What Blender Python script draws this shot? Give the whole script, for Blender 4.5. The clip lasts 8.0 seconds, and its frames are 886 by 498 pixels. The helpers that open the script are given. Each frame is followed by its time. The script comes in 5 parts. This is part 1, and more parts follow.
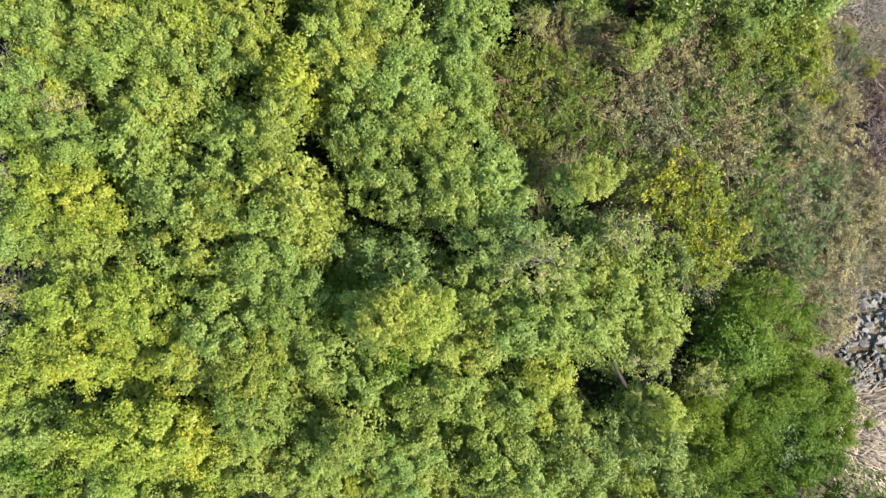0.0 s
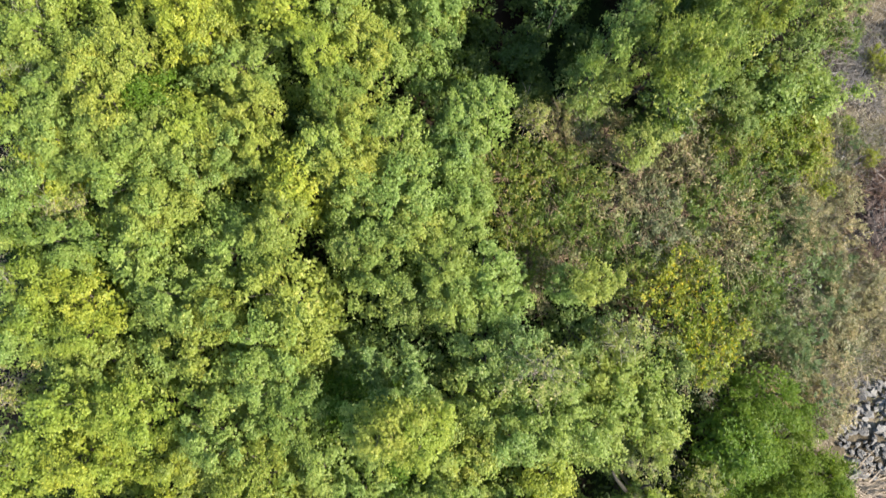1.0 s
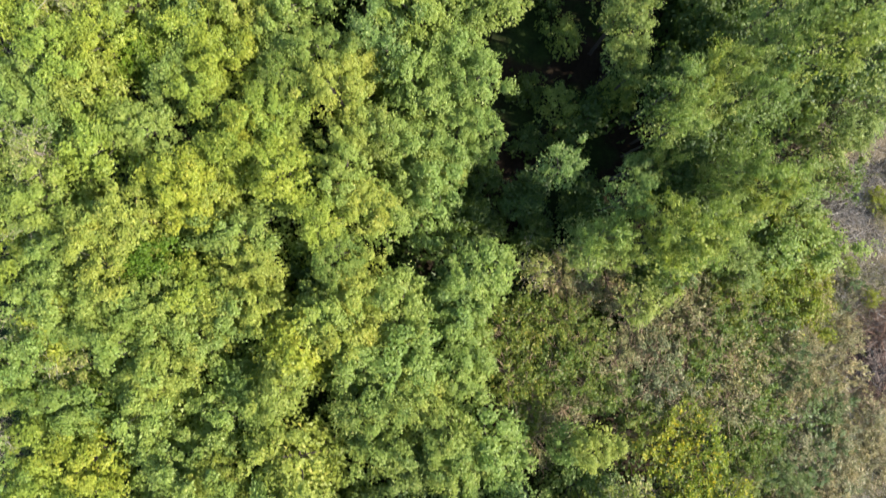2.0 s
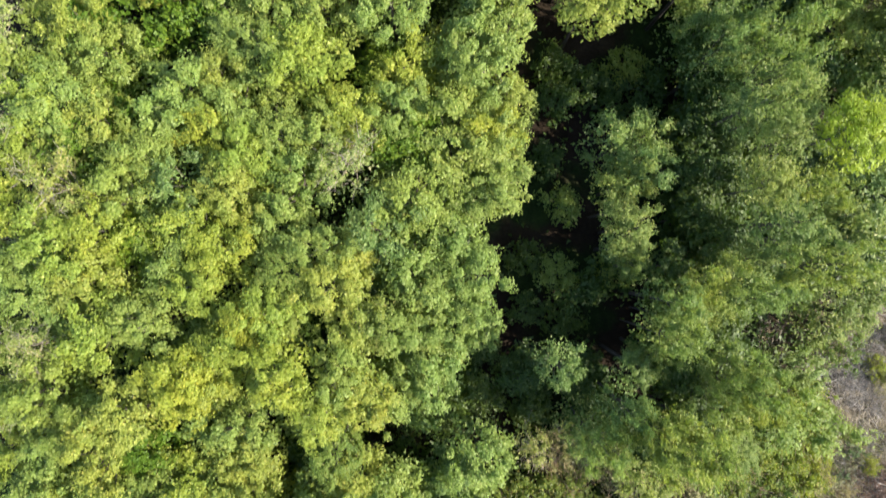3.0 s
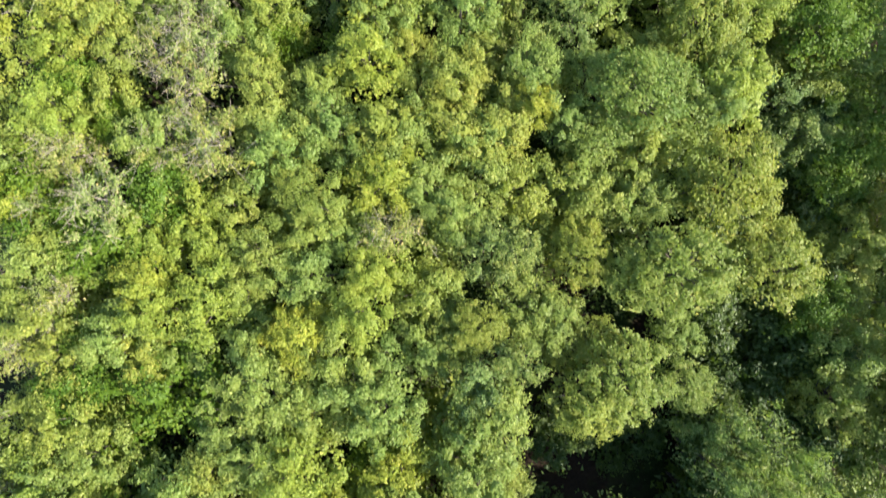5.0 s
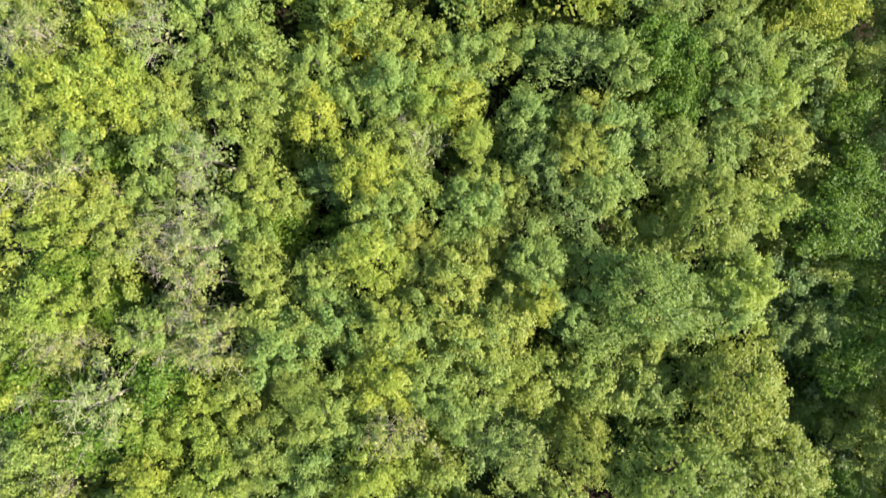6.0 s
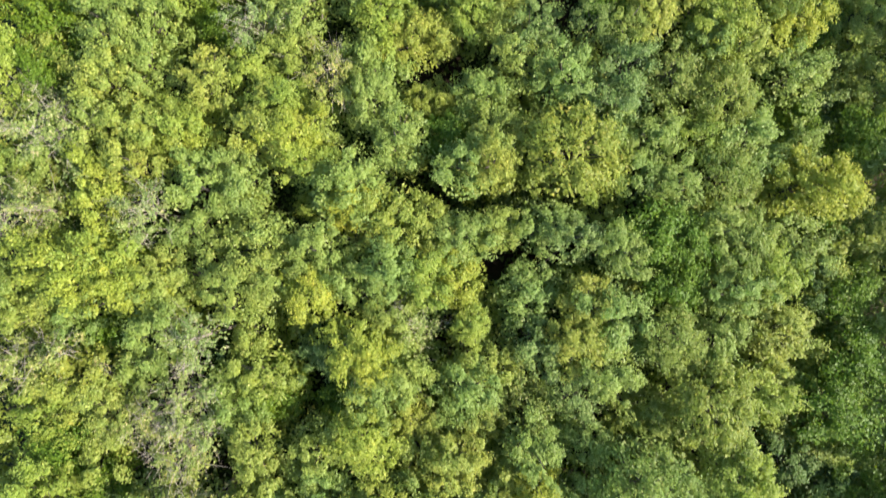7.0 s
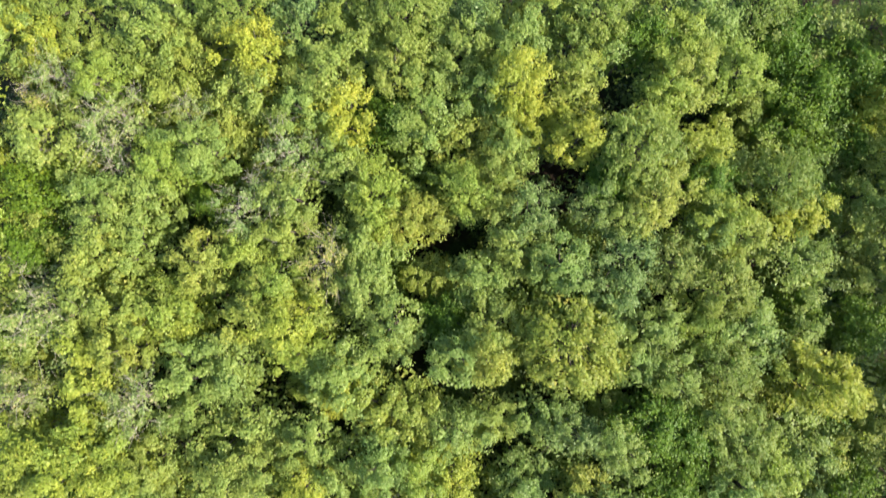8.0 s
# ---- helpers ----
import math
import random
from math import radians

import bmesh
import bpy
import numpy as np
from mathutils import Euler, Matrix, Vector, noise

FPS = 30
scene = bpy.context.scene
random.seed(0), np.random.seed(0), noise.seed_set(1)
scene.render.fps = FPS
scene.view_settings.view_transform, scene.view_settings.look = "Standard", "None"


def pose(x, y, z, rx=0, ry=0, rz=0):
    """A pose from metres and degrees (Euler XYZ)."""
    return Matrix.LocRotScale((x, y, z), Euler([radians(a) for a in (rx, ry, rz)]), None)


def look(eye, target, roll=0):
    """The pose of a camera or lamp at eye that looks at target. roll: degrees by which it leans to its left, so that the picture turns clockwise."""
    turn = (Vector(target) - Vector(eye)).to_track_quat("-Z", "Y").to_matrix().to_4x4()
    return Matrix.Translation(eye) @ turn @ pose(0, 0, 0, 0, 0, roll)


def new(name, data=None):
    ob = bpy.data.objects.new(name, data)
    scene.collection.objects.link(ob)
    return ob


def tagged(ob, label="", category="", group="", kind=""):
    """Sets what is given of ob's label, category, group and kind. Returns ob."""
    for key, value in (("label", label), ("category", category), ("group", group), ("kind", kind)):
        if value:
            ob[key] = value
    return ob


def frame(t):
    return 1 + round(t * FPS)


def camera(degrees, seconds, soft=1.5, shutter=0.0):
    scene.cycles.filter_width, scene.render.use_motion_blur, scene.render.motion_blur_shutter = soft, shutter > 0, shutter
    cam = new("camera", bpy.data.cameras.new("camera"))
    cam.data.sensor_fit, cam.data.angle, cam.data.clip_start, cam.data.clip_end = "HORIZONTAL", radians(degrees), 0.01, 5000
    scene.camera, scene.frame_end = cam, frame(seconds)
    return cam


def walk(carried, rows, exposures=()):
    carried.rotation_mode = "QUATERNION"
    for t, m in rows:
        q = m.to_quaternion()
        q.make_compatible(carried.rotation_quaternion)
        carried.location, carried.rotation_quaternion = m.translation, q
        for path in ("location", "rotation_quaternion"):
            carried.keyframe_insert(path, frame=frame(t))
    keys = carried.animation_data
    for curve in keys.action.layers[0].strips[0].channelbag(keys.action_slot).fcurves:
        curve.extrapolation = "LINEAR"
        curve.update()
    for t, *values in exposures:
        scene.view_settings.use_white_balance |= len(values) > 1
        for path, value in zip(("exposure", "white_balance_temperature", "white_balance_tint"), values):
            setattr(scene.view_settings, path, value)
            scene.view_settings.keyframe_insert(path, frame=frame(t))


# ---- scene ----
cam = camera(73.0, 8.0, soft=1.4, shutter=0.28)
PATH = [
    (0.0, pose(0.000, 0.000, 15.90, -0.05, -0.12, 0.02)),
    (0.5, pose(0.007, 0.944, 15.90, -0.03, -0.12, 0.07)),
    (1.0, pose(0.009, 2.307, 15.90, 0.05, -0.11, 0.10)),
    (1.2, pose(0.008, 2.952, 15.90, 0.07, -0.10, 0.10)),
    (2.3, pose(-0.015, 7.289, 15.94, -0.04, -0.03, 0.00)),
    (2.5, pose(-0.012, 8.153, 15.94, 0.02, -0.03, 0.05)),
    (3.0, pose(0.020, 10.302, 15.91, 0.18, -0.06, 0.15)),
    (3.5, pose(0.063, 12.376, 15.85, 0.74, -0.07, 0.09)),
    (4.0, pose(0.110, 14.507, 15.82, 1.13, -0.09, -0.01)),
    (4.5, pose(0.146, 16.606, 15.79, 1.56, -0.10, -0.12)),
    (4.7, pose(0.154, 17.455, 15.775, 1.64, -0.07, -0.13)),
    (5.8, pose(0.138, 22.389, 15.77, 1.04, 0.17, -0.25)),
    (6.0, pose(0.142, 23.156, 15.76, 1.03, 0.17, -0.23)),
    (6.5, pose(0.148, 25.016, 15.715, 1.20, 0.06, -0.06)),
    (7.0, pose(0.170, 26.969, 15.688, 1.60, 0.01, 0.25)),
    (7.5, pose(0.192, 28.990, 15.647, 1.74, -0.09, 0.49)),
    (8.0, pose(0.175, 31.006, 15.598, 1.80, -0.25, 0.68)),
]
walk(cam, PATH, exposures=[(0.0, 2.06), (2.5, 2.09), (3.5, 2.23), (4.5, 2.25), (6.0, 2.17), (8.0, 2.16)])

# ---- light ----
SUN_TURN, SUN_UP = 106.0, 39.0
to_sun = Vector((math.sin(radians(SUN_TURN)) * math.cos(radians(SUN_UP)),
                 math.cos(radians(SUN_TURN)) * math.cos(radians(SUN_UP)), math.sin(radians(SUN_UP))))
sun_data = bpy.data.lights.new("sun", "SUN")
sun_data.energy, sun_data.angle, sun_data.color = 4.25, radians(0.53), (1.0, 0.93, 0.83)
sun = new("sun", sun_data)
sun.matrix_world = look(tuple(to_sun * 80), (0, 0, 0))
world = bpy.data.worlds.new("sky")
scene.world = world
world.use_nodes = True
wn = world.node_tree
sky = wn.nodes.new("ShaderNodeTexSky")
sky.sky_type, sky.sun_disc = "NISHITA", False
sky.sun_elevation, sky.sun_rotation = radians(SUN_UP), radians(SUN_TURN)
background = wn.nodes["Background"]
background.inputs["Strength"].default_value = 0.128
wn.links.new(sky.outputs["Color"], background.inputs["Color"])


# ---- materials ----
def shader(name):
    mat = bpy.data.materials.new(name)
    mat.use_nodes = True
    nt = mat.node_tree
    nt.nodes.clear()
    out = nt.nodes.new("ShaderNodeOutputMaterial")
    return mat, nt, out


def ramp(nt, source, stops):
    node = nt.nodes.new("ShaderNodeValToRGB")
    cr = node.color_ramp
    while len(cr.elements) < len(stops):
        cr.elements.new(0.5)
    for el, (at, colour) in zip(cr.elements, stops):
        el.position, el.color = at, (*colour, 1)
    nt.links.new(source, node.inputs["Fac"])
    return node.outputs["Color"]


def mix_colour(nt, kind, fac, a, b):
    node = nt.nodes.new("ShaderNodeMix")
    node.data_type, node.blend_type = "RGBA", kind
    for socket, value in ((node.inputs[0], fac), (node.inputs[6], a), (node.inputs[7], b)):
        if isinstance(value, (int, float)):
            socket.default_value = value
        elif isinstance(value, tuple):
            socket.default_value = (*value, 1)
        else:
            nt.links.new(value, socket)
    return node.outputs[2]


def noise_tex(nt, scale, detail=4, space="Object", rough=0.6):
    coord = nt.nodes.new("ShaderNodeTexCoord")
    node = nt.nodes.new("ShaderNodeTexNoise")
    node.inputs["Scale"].default_value, node.inputs["Detail"].default_value = scale, detail
    node.inputs["Roughness"].default_value = rough
    nt.links.new(coord.outputs[space], node.inputs["Vector"])
    return node.outputs["Fac"]


def leaf_material(name, dark, mid, light, odd, odd_share=0.06, gloss=0.28, through_share=0.5):
    """Leaves: each blade, each plant and each patch of the stand has its own tint; lit leaves let light through."""
    mat, nt, out = shader(name)
    dark = tuple(d + 0.35 * (m - d) for d, m in zip(dark, mid))
    light = tuple(l + 0.35 * (m - l) for l, m in zip(light, mid))
    geo = nt.nodes.new("ShaderNodeNewGeometry")
    info = nt.nodes.new("ShaderNodeObjectInfo")
    blade = ramp(nt, geo.outputs["Random Per Island"],
                 [(0.0, dark), (0.45, mid), (0.97 - odd_share, light), (1.0 - odd_share * 0.6, odd)])
    warm = ramp(nt, info.outputs["Random"], [(0.0, (0.88, 0.95, 1.0)), (0.5, (1.01, 1.0, 0.95)), (1.0, (1.2, 1.06, 0.82))])
    colour = mix_colour(nt, "MULTIPLY", 1.0, blade, warm)
    pos = nt.nodes.new("ShaderNodeTexNoise")
    pos.inputs["Scale"].default_value, pos.inputs["Detail"].default_value = 1.6, 3
    nt.links.new(geo.outputs["Position"], pos.inputs["Vector"])
    patch = ramp(nt, pos.outputs["Fac"], [(0.3, (0.86, 0.92, 0.92)), (0.7, (1.12, 1.05, 0.98))])
    colour = mix_colour(nt, "MULTIPLY", 1.0, colour, patch)
    front = nt.nodes.new("ShaderNodeBsdfPrincipled")
    front.inputs["Roughness"].default_value = 0.52
    front.inputs["Specular IOR Level"].default_value = gloss
    back = nt.nodes.new("ShaderNodeBsdfTranslucent")
    sap = mix_colour(nt, "MULTIPLY", 1.0, colour, (1.18, 1.26, 0.64))
    nt.links.new(colour, front.inputs["Base Color"])
    nt.links.new(sap, back.inputs["Color"])
    both = nt.nodes.new("ShaderNodeMixShader")
    both.inputs[0].default_value = through_share
    nt.links.new(front.outputs[0], both.inputs[1])
    nt.links.new(back.outputs[0], both.inputs[2])
    nt.links.new(both.outputs[0], out.inputs["Surface"])
    return mat


def earth_material():
    """Litter-strewn earth, darkened for the shade of the trees, with mossy green patches, and the dry pale soil of the
    open bank.
    """
    mat, nt, out = shader("forest_earth")
    bsdf = nt.nodes.new("ShaderNodeBsdfPrincipled")
    bsdf.inputs["Roughness"].default_value = 0.95
    bsdf.inputs["Specular IOR Level"].default_value = 0.08
    # forest soil tone lowered to carry the deep shade below the crowns
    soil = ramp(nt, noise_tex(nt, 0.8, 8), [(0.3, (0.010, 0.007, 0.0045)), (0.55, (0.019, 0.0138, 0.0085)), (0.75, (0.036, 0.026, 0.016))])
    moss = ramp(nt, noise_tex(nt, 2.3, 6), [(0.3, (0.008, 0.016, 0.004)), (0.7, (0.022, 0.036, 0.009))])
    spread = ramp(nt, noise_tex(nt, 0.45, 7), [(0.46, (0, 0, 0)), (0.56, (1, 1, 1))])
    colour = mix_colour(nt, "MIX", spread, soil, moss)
    fine = noise_tex(nt, 14.0, 6)
    colour = mix_colour(nt, "MULTIPLY", 0.7, colour, ramp(nt, fine, [(0.3, (0.55, 0.55, 0.55)), (0.7, (1.3, 1.25, 1.2))]))
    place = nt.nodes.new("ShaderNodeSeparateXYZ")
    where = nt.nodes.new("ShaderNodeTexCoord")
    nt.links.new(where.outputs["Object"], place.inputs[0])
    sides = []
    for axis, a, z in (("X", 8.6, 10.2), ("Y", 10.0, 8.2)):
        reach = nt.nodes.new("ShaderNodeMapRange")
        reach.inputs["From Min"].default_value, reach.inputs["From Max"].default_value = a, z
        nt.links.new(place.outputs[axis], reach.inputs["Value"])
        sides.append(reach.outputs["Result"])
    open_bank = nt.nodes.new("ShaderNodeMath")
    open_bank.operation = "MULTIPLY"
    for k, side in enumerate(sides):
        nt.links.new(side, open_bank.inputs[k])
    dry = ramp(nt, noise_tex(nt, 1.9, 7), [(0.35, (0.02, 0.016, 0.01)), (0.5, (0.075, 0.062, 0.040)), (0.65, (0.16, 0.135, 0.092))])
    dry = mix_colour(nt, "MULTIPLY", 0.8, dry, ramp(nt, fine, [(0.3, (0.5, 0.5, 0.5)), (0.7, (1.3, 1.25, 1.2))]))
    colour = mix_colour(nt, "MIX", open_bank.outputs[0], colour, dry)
    nt.links.new(colour, bsdf.inputs["Base Color"])
    b = nt.nodes.new("ShaderNodeBump")
    b.inputs["Strength"].default_value, b.inputs["Distance"].default_value = 0.8, 0.03
    nt.links.new(fine, b.inputs["Height"])
    nt.links.new(b.outputs[0], bsdf.inputs["Normal"])
    nt.links.new(bsdf.outputs[0], out.inputs["Surface"])
    return mat


def rough_material(name, stops, scale, detail=6, rough=0.9, bump=0.3, fine=0.0, island=False):
    """Bark, earth, stone, straw: noise at two scales in colour, and fine relief."""
    mat, nt, out = shader(name)
    bsdf = nt.nodes.new("ShaderNodeBsdfPrincipled")
    bsdf.inputs["Roughness"].default_value = rough
    bsdf.inputs["Specular IOR Level"].default_value = 0.2
    space = "Object"
    big = noise_tex(nt, scale, detail, space)
    colour = ramp(nt, big, stops)
    small = noise_tex(nt, fine or scale * 7, 5, space)
    colour = mix_colour(nt, "MULTIPLY", 0.7, colour, ramp(nt, small, [(0.3, (0.55, 0.55, 0.55)), (0.7, (1.25, 1.22, 1.18))]))
    if island:
        geo = nt.nodes.new("ShaderNodeNewGeometry")
        colour = mix_colour(nt, "MULTIPLY", 1.0, colour,
                            ramp(nt, geo.outputs["Random Per Island"], [(0.0, (0.6, 0.58, 0.55)), (1.0, (1.25, 1.2, 1.12))]))
    else:
        info = nt.nodes.new("ShaderNodeObjectInfo")
        colour = mix_colour(nt, "MULTIPLY", 1.0, colour,
                            ramp(nt, info.outputs["Random"], [(0.0, (0.72, 0.71, 0.70)), (1.0, (1.2, 1.18, 1.14))]))
    nt.links.new(colour, bsdf.inputs["Base Color"])
    b = nt.nodes.new("ShaderNodeBump")
    b.inputs["Strength"].default_value, b.inputs["Distance"].default_value = bump, 0.03
    nt.links.new(small, b.inputs["Height"])
    nt.links.new(b.outputs[0], bsdf.inputs["Normal"])
    nt.links.new(bsdf.outputs[0], out.inputs["Surface"])
    return mat


LEAF = {
    "alder": leaf_material("alder_leaf", (0.133, 0.178, 0.035), (0.184, 0.233, 0.046), (0.243, 0.292, 0.067), (0.304, 0.318, 0.086)),
    "hazel": leaf_material("hazel_leaf", (0.122, 0.175, 0.035), (0.169, 0.228, 0.046), (0.226, 0.286, 0.069), (0.282, 0.318, 0.093)),
    "sunny": leaf_material("sunny_alder_leaf", (0.143, 0.190, 0.026), (0.202, 0.250, 0.035), (0.266, 0.310, 0.052), (0.329, 0.340, 0.062)),
    "willow": leaf_material("willow_leaf", (0.064, 0.104, 0.024), (0.108, 0.160, 0.036), (0.172, 0.226, 0.058), (0.24, 0.27, 0.10), 0.08, 0.25, 0.4),
    "sallow": leaf_material("sallow_leaf", (0.092, 0.135, 0.025), (0.140, 0.188, 0.036), (0.195, 0.240, 0.054), (0.25, 0.27, 0.08), 0.08, 0.3, 0.42),
    "olive": leaf_material("olive_green_leaf", (0.111, 0.152, 0.025), (0.152, 0.203, 0.036), (0.198, 0.249, 0.048), (0.239, 0.249, 0.057), 0.08),
    "pale": leaf_material("fading_leaf", (0.117, 0.164, 0.039), (0.191, 0.244, 0.066), (0.276, 0.307, 0.112), (0.350, 0.318, 0.159), 0.14),
    # also kept dark to stand in for shade where its shrubs fill the gap
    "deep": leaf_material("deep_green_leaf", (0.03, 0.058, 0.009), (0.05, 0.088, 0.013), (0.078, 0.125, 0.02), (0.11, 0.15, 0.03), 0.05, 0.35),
    "fresh": leaf_material("fresh_green_leaf", (0.043, 0.078, 0.008), (0.072, 0.12, 0.012), (0.11, 0.165, 0.018), (0.14, 0.18, 0.028), 0.05, 0.1, 0.45),
    "bramble": leaf_material("bramble_leaf", (0.050, 0.082, 0.015), (0.092, 0.139, 0.020), (0.157, 0.204, 0.037), (0.214, 0.212, 0.050), 0.12, 0.35),
    "withered": leaf_material("withered_bramble_leaf", (0.058, 0.069, 0.026), (0.108, 0.118, 0.048), (0.183, 0.191, 0.079), (0.219, 0.180, 0.094), 0.15, 0.3, 0.2),
    "vine": leaf_material("vine_leaf", (0.085, 0.12, 0.014), (0.14, 0.18, 0.022), (0.20, 0.24, 0.034), (0.29, 0.28, 0.05), 0.1, 0.3),
    "golden": leaf_material("golden_vine_leaf", (0.084, 0.127, 0.015), (0.150, 0.191, 0.023), (0.233, 0.266, 0.033), (0.393, 0.337, 0.042), 0.14, 0.35),
    "herb": leaf_material("grey_herb_leaf", (0.051, 0.054, 0.018), (0.119, 0.117, 0.046), (0.237, 0.215, 0.105), (0.339, 0.275, 0.170), 0.15, 0.3, 0.2),
    "lime": leaf_material("lime_needle", (0.16, 0.21, 0.013), (0.22, 0.28, 0.017), (0.27, 0.33, 0.025), (0.29, 0.34, 0.04)),
}
LEAF["nettle"] = leaf_material("nettle_leaf", (0.029, 0.055, 0.016), (0.055, 0.094, 0.026), (0.110, 0.160, 0.052), (0.165, 0.187, 0.091), 0.1, 0.25, 0.3)
LEAF["vivid"] = leaf_material("vivid_green_leaf", (0.048, 0.092, 0.008), (0.074, 0.132, 0.012), (0.112, 0.175, 0.018), (0.15, 0.2, 0.025), 0.05, 0.2, 0.45)
BARK = rough_material("bark", [(0.3, (0.035, 0.028, 0.021)), (0.7, (0.085, 0.074, 0.06))], 3.0)
DEADWOOD = rough_material("dead_wood", [(0.3, (0.012, 0.011, 0.007)), (0.7, (0.032, 0.029, 0.02))], 5.0)
GREY_TWIG = rough_material("weathered_twig", [(0.3, (0.160, 0.148, 0.136)), (0.7, (0.288, 0.276, 0.264))], 4.0, island=True)
FADED_TWIG = rough_material("faded_twig", [(0.3, (0.13, 0.115, 0.09)), (0.7, (0.27, 0.245, 0.205))], 4.0, island=True)
BROWN_STEM = rough_material("brown_cane", [(0.3, (0.13, 0.095, 0.065)), (0.7, (0.25, 0.19, 0.13))], 4.0, island=True)
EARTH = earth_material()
STONE = rough_material("grey_stone", [(0.3, (0.085, 0.082, 0.075)), (0.7, (0.185, 0.178, 0.165))], 2.5, 7, 0.9, 0.5, 22.0)
STRAW = rough_material("dry_straw", [(0.3, (0.20, 0.165, 0.122)), (0.7, (0.38, 0.32, 0.245))], 3.0, 4, 0.75, 0.2, 30.0, island=True)
HAY = rough_material("dead_grass", [(0.3, (0.17, 0.15, 0.118)), (0.7, (0.325, 0.288, 0.23))], 3.0, 4, 0.85, 0.2, 30.0, island=True)
CHAR = rough_material("charred_wood", [(0.3, (0.018, 0.014, 0.012)), (0.7, (0.08, 0.06, 0.05))], 5.0, 6, 0.9, 0.6)
REDDISH = rough_material("rust_brown_brush", [(0.3, (0.120, 0.075, 0.056)), (0.7, (0.240, 0.165, 0.124))], 4.0, 4, 0.9, 0.3, 20.0, island=True)


# ---- helpers ----
def mesh_of(name, verts, faces, material):
    me = bpy.data.meshes.new(name)
    me.from_pydata(verts, [], faces)
    me.materials.append(material)
    me.update()
    return me


def blades(rng, base, axis, normal, length, width, fold=0.18):
    """Leaf blades: two triangles folded along the midrib, from base points, long axes and facing directions."""
    axis = axis / np.linalg.norm(axis, axis=1, keepdims=True)
    side = np.cross(normal, axis)
    side /= np.linalg.norm(side, axis=1, keepdims=True) + 1e-9
    up = np.cross(axis, side)
    L, W = length[:, None], width[:, None]
    mid = base + axis * L * 0.45 + up * W * fold
    tip = base + axis * L - up * L * 0.08
    verts = np.stack([base, mid + side * W * 0.5, tip, mid - side * W * 0.5], 1).reshape(-1, 3)
    k = np.arange(len(base)) * 4
    faces = np.concatenate([np.stack([k, k + 1, k + 2], 1), np.stack([k, k + 2, k + 3], 1)])
    return verts, faces


def small_blades(axis, base, normal, length, width):
    """Small three-cornered leaves, too small to show a fold: broad at the stalk and pointed."""
    axis = axis / np.linalg.norm(axis, axis=1, keepdims=True)
    side = np.cross(normal, axis)
    side /= np.linalg.norm(side, axis=1, keepdims=True) + 1e-9
    W = width[:, None] * 0.55
    verts = np.stack([base + side * W, base - side * W, base + axis * length[:, None]], 1).reshape(-1, 3)
    return verts, np.arange(len(base) * 3).reshape(-1, 3)


def tapered(points, radii, sides=5):
    """A bent, tapering limb through points."""
    verts, faces = [], []
    for i, (p, r) in enumerate(zip(points, radii)):
        way = Vector(points[min(i + 1, len(points) - 1)]) - Vector(points[max(i - 1, 0)])
        q = way.to_track_quat("Z", "Y")
        for s in range(sides):
            a = 2 * math.pi * s / sides
            verts.append(tuple(Vector(p) + q @ Vector((r * math.cos(a), r * math.sin(a), 0))))
    for i in range(len(points) - 1):
        for s in range(sides):
            a, b = i * sides + s, i * sides + (s + 1) % sides
            faces.append((a, b, b + sides, a + sides))
    faces.append(tuple(range(sides - 1, -1, -1)))
    faces.append(tuple(range((len(points) - 1) * sides, len(points) * sides)))
    return verts, faces


def limb(net, start, points, radii, sides):
    """Grows a limb out of the net's vertex start: a ring at each point but the last, where it ends in a tip."""
    verts, faces = net
    path = [Vector(verts[start])] + [Vector(p) for p in points]
    rings = []
    for i, r in enumerate(radii, 1):
        q = (path[i + 1] - path[i - 1]).to_track_quat("Z", "Y")
        rings.append(len(verts))
        for s in range(sides):
            a = 2 * math.pi * s / sides
            verts.append(tuple(path[i] + q @ Vector((r * math.cos(a), r * math.sin(a), 0))))
    tip = len(verts)
    verts.append(tuple(path[-1]))
    for s in range(sides):
        n = (s + 1) % sides
        faces.append((start, rings[0] + n, rings[0] + s))
        faces += [(a + s, a + n, c + n, c + s) for a, c in zip(rings, rings[1:])]
        faces.append((rings[-1] + s, rings[-1] + n, tip))
    return rings, tip


def joined(pieces):
    verts, faces = [], []
    for v, f in pieces:
        n = len(verts)
        verts += [tuple(p) for p in v]
        faces += [tuple(i + n for i in face) for face in f]
    return verts, faces


def unit(v):
    return v / (np.linalg.norm(v, axis=-1, keepdims=True) + 1e-9)


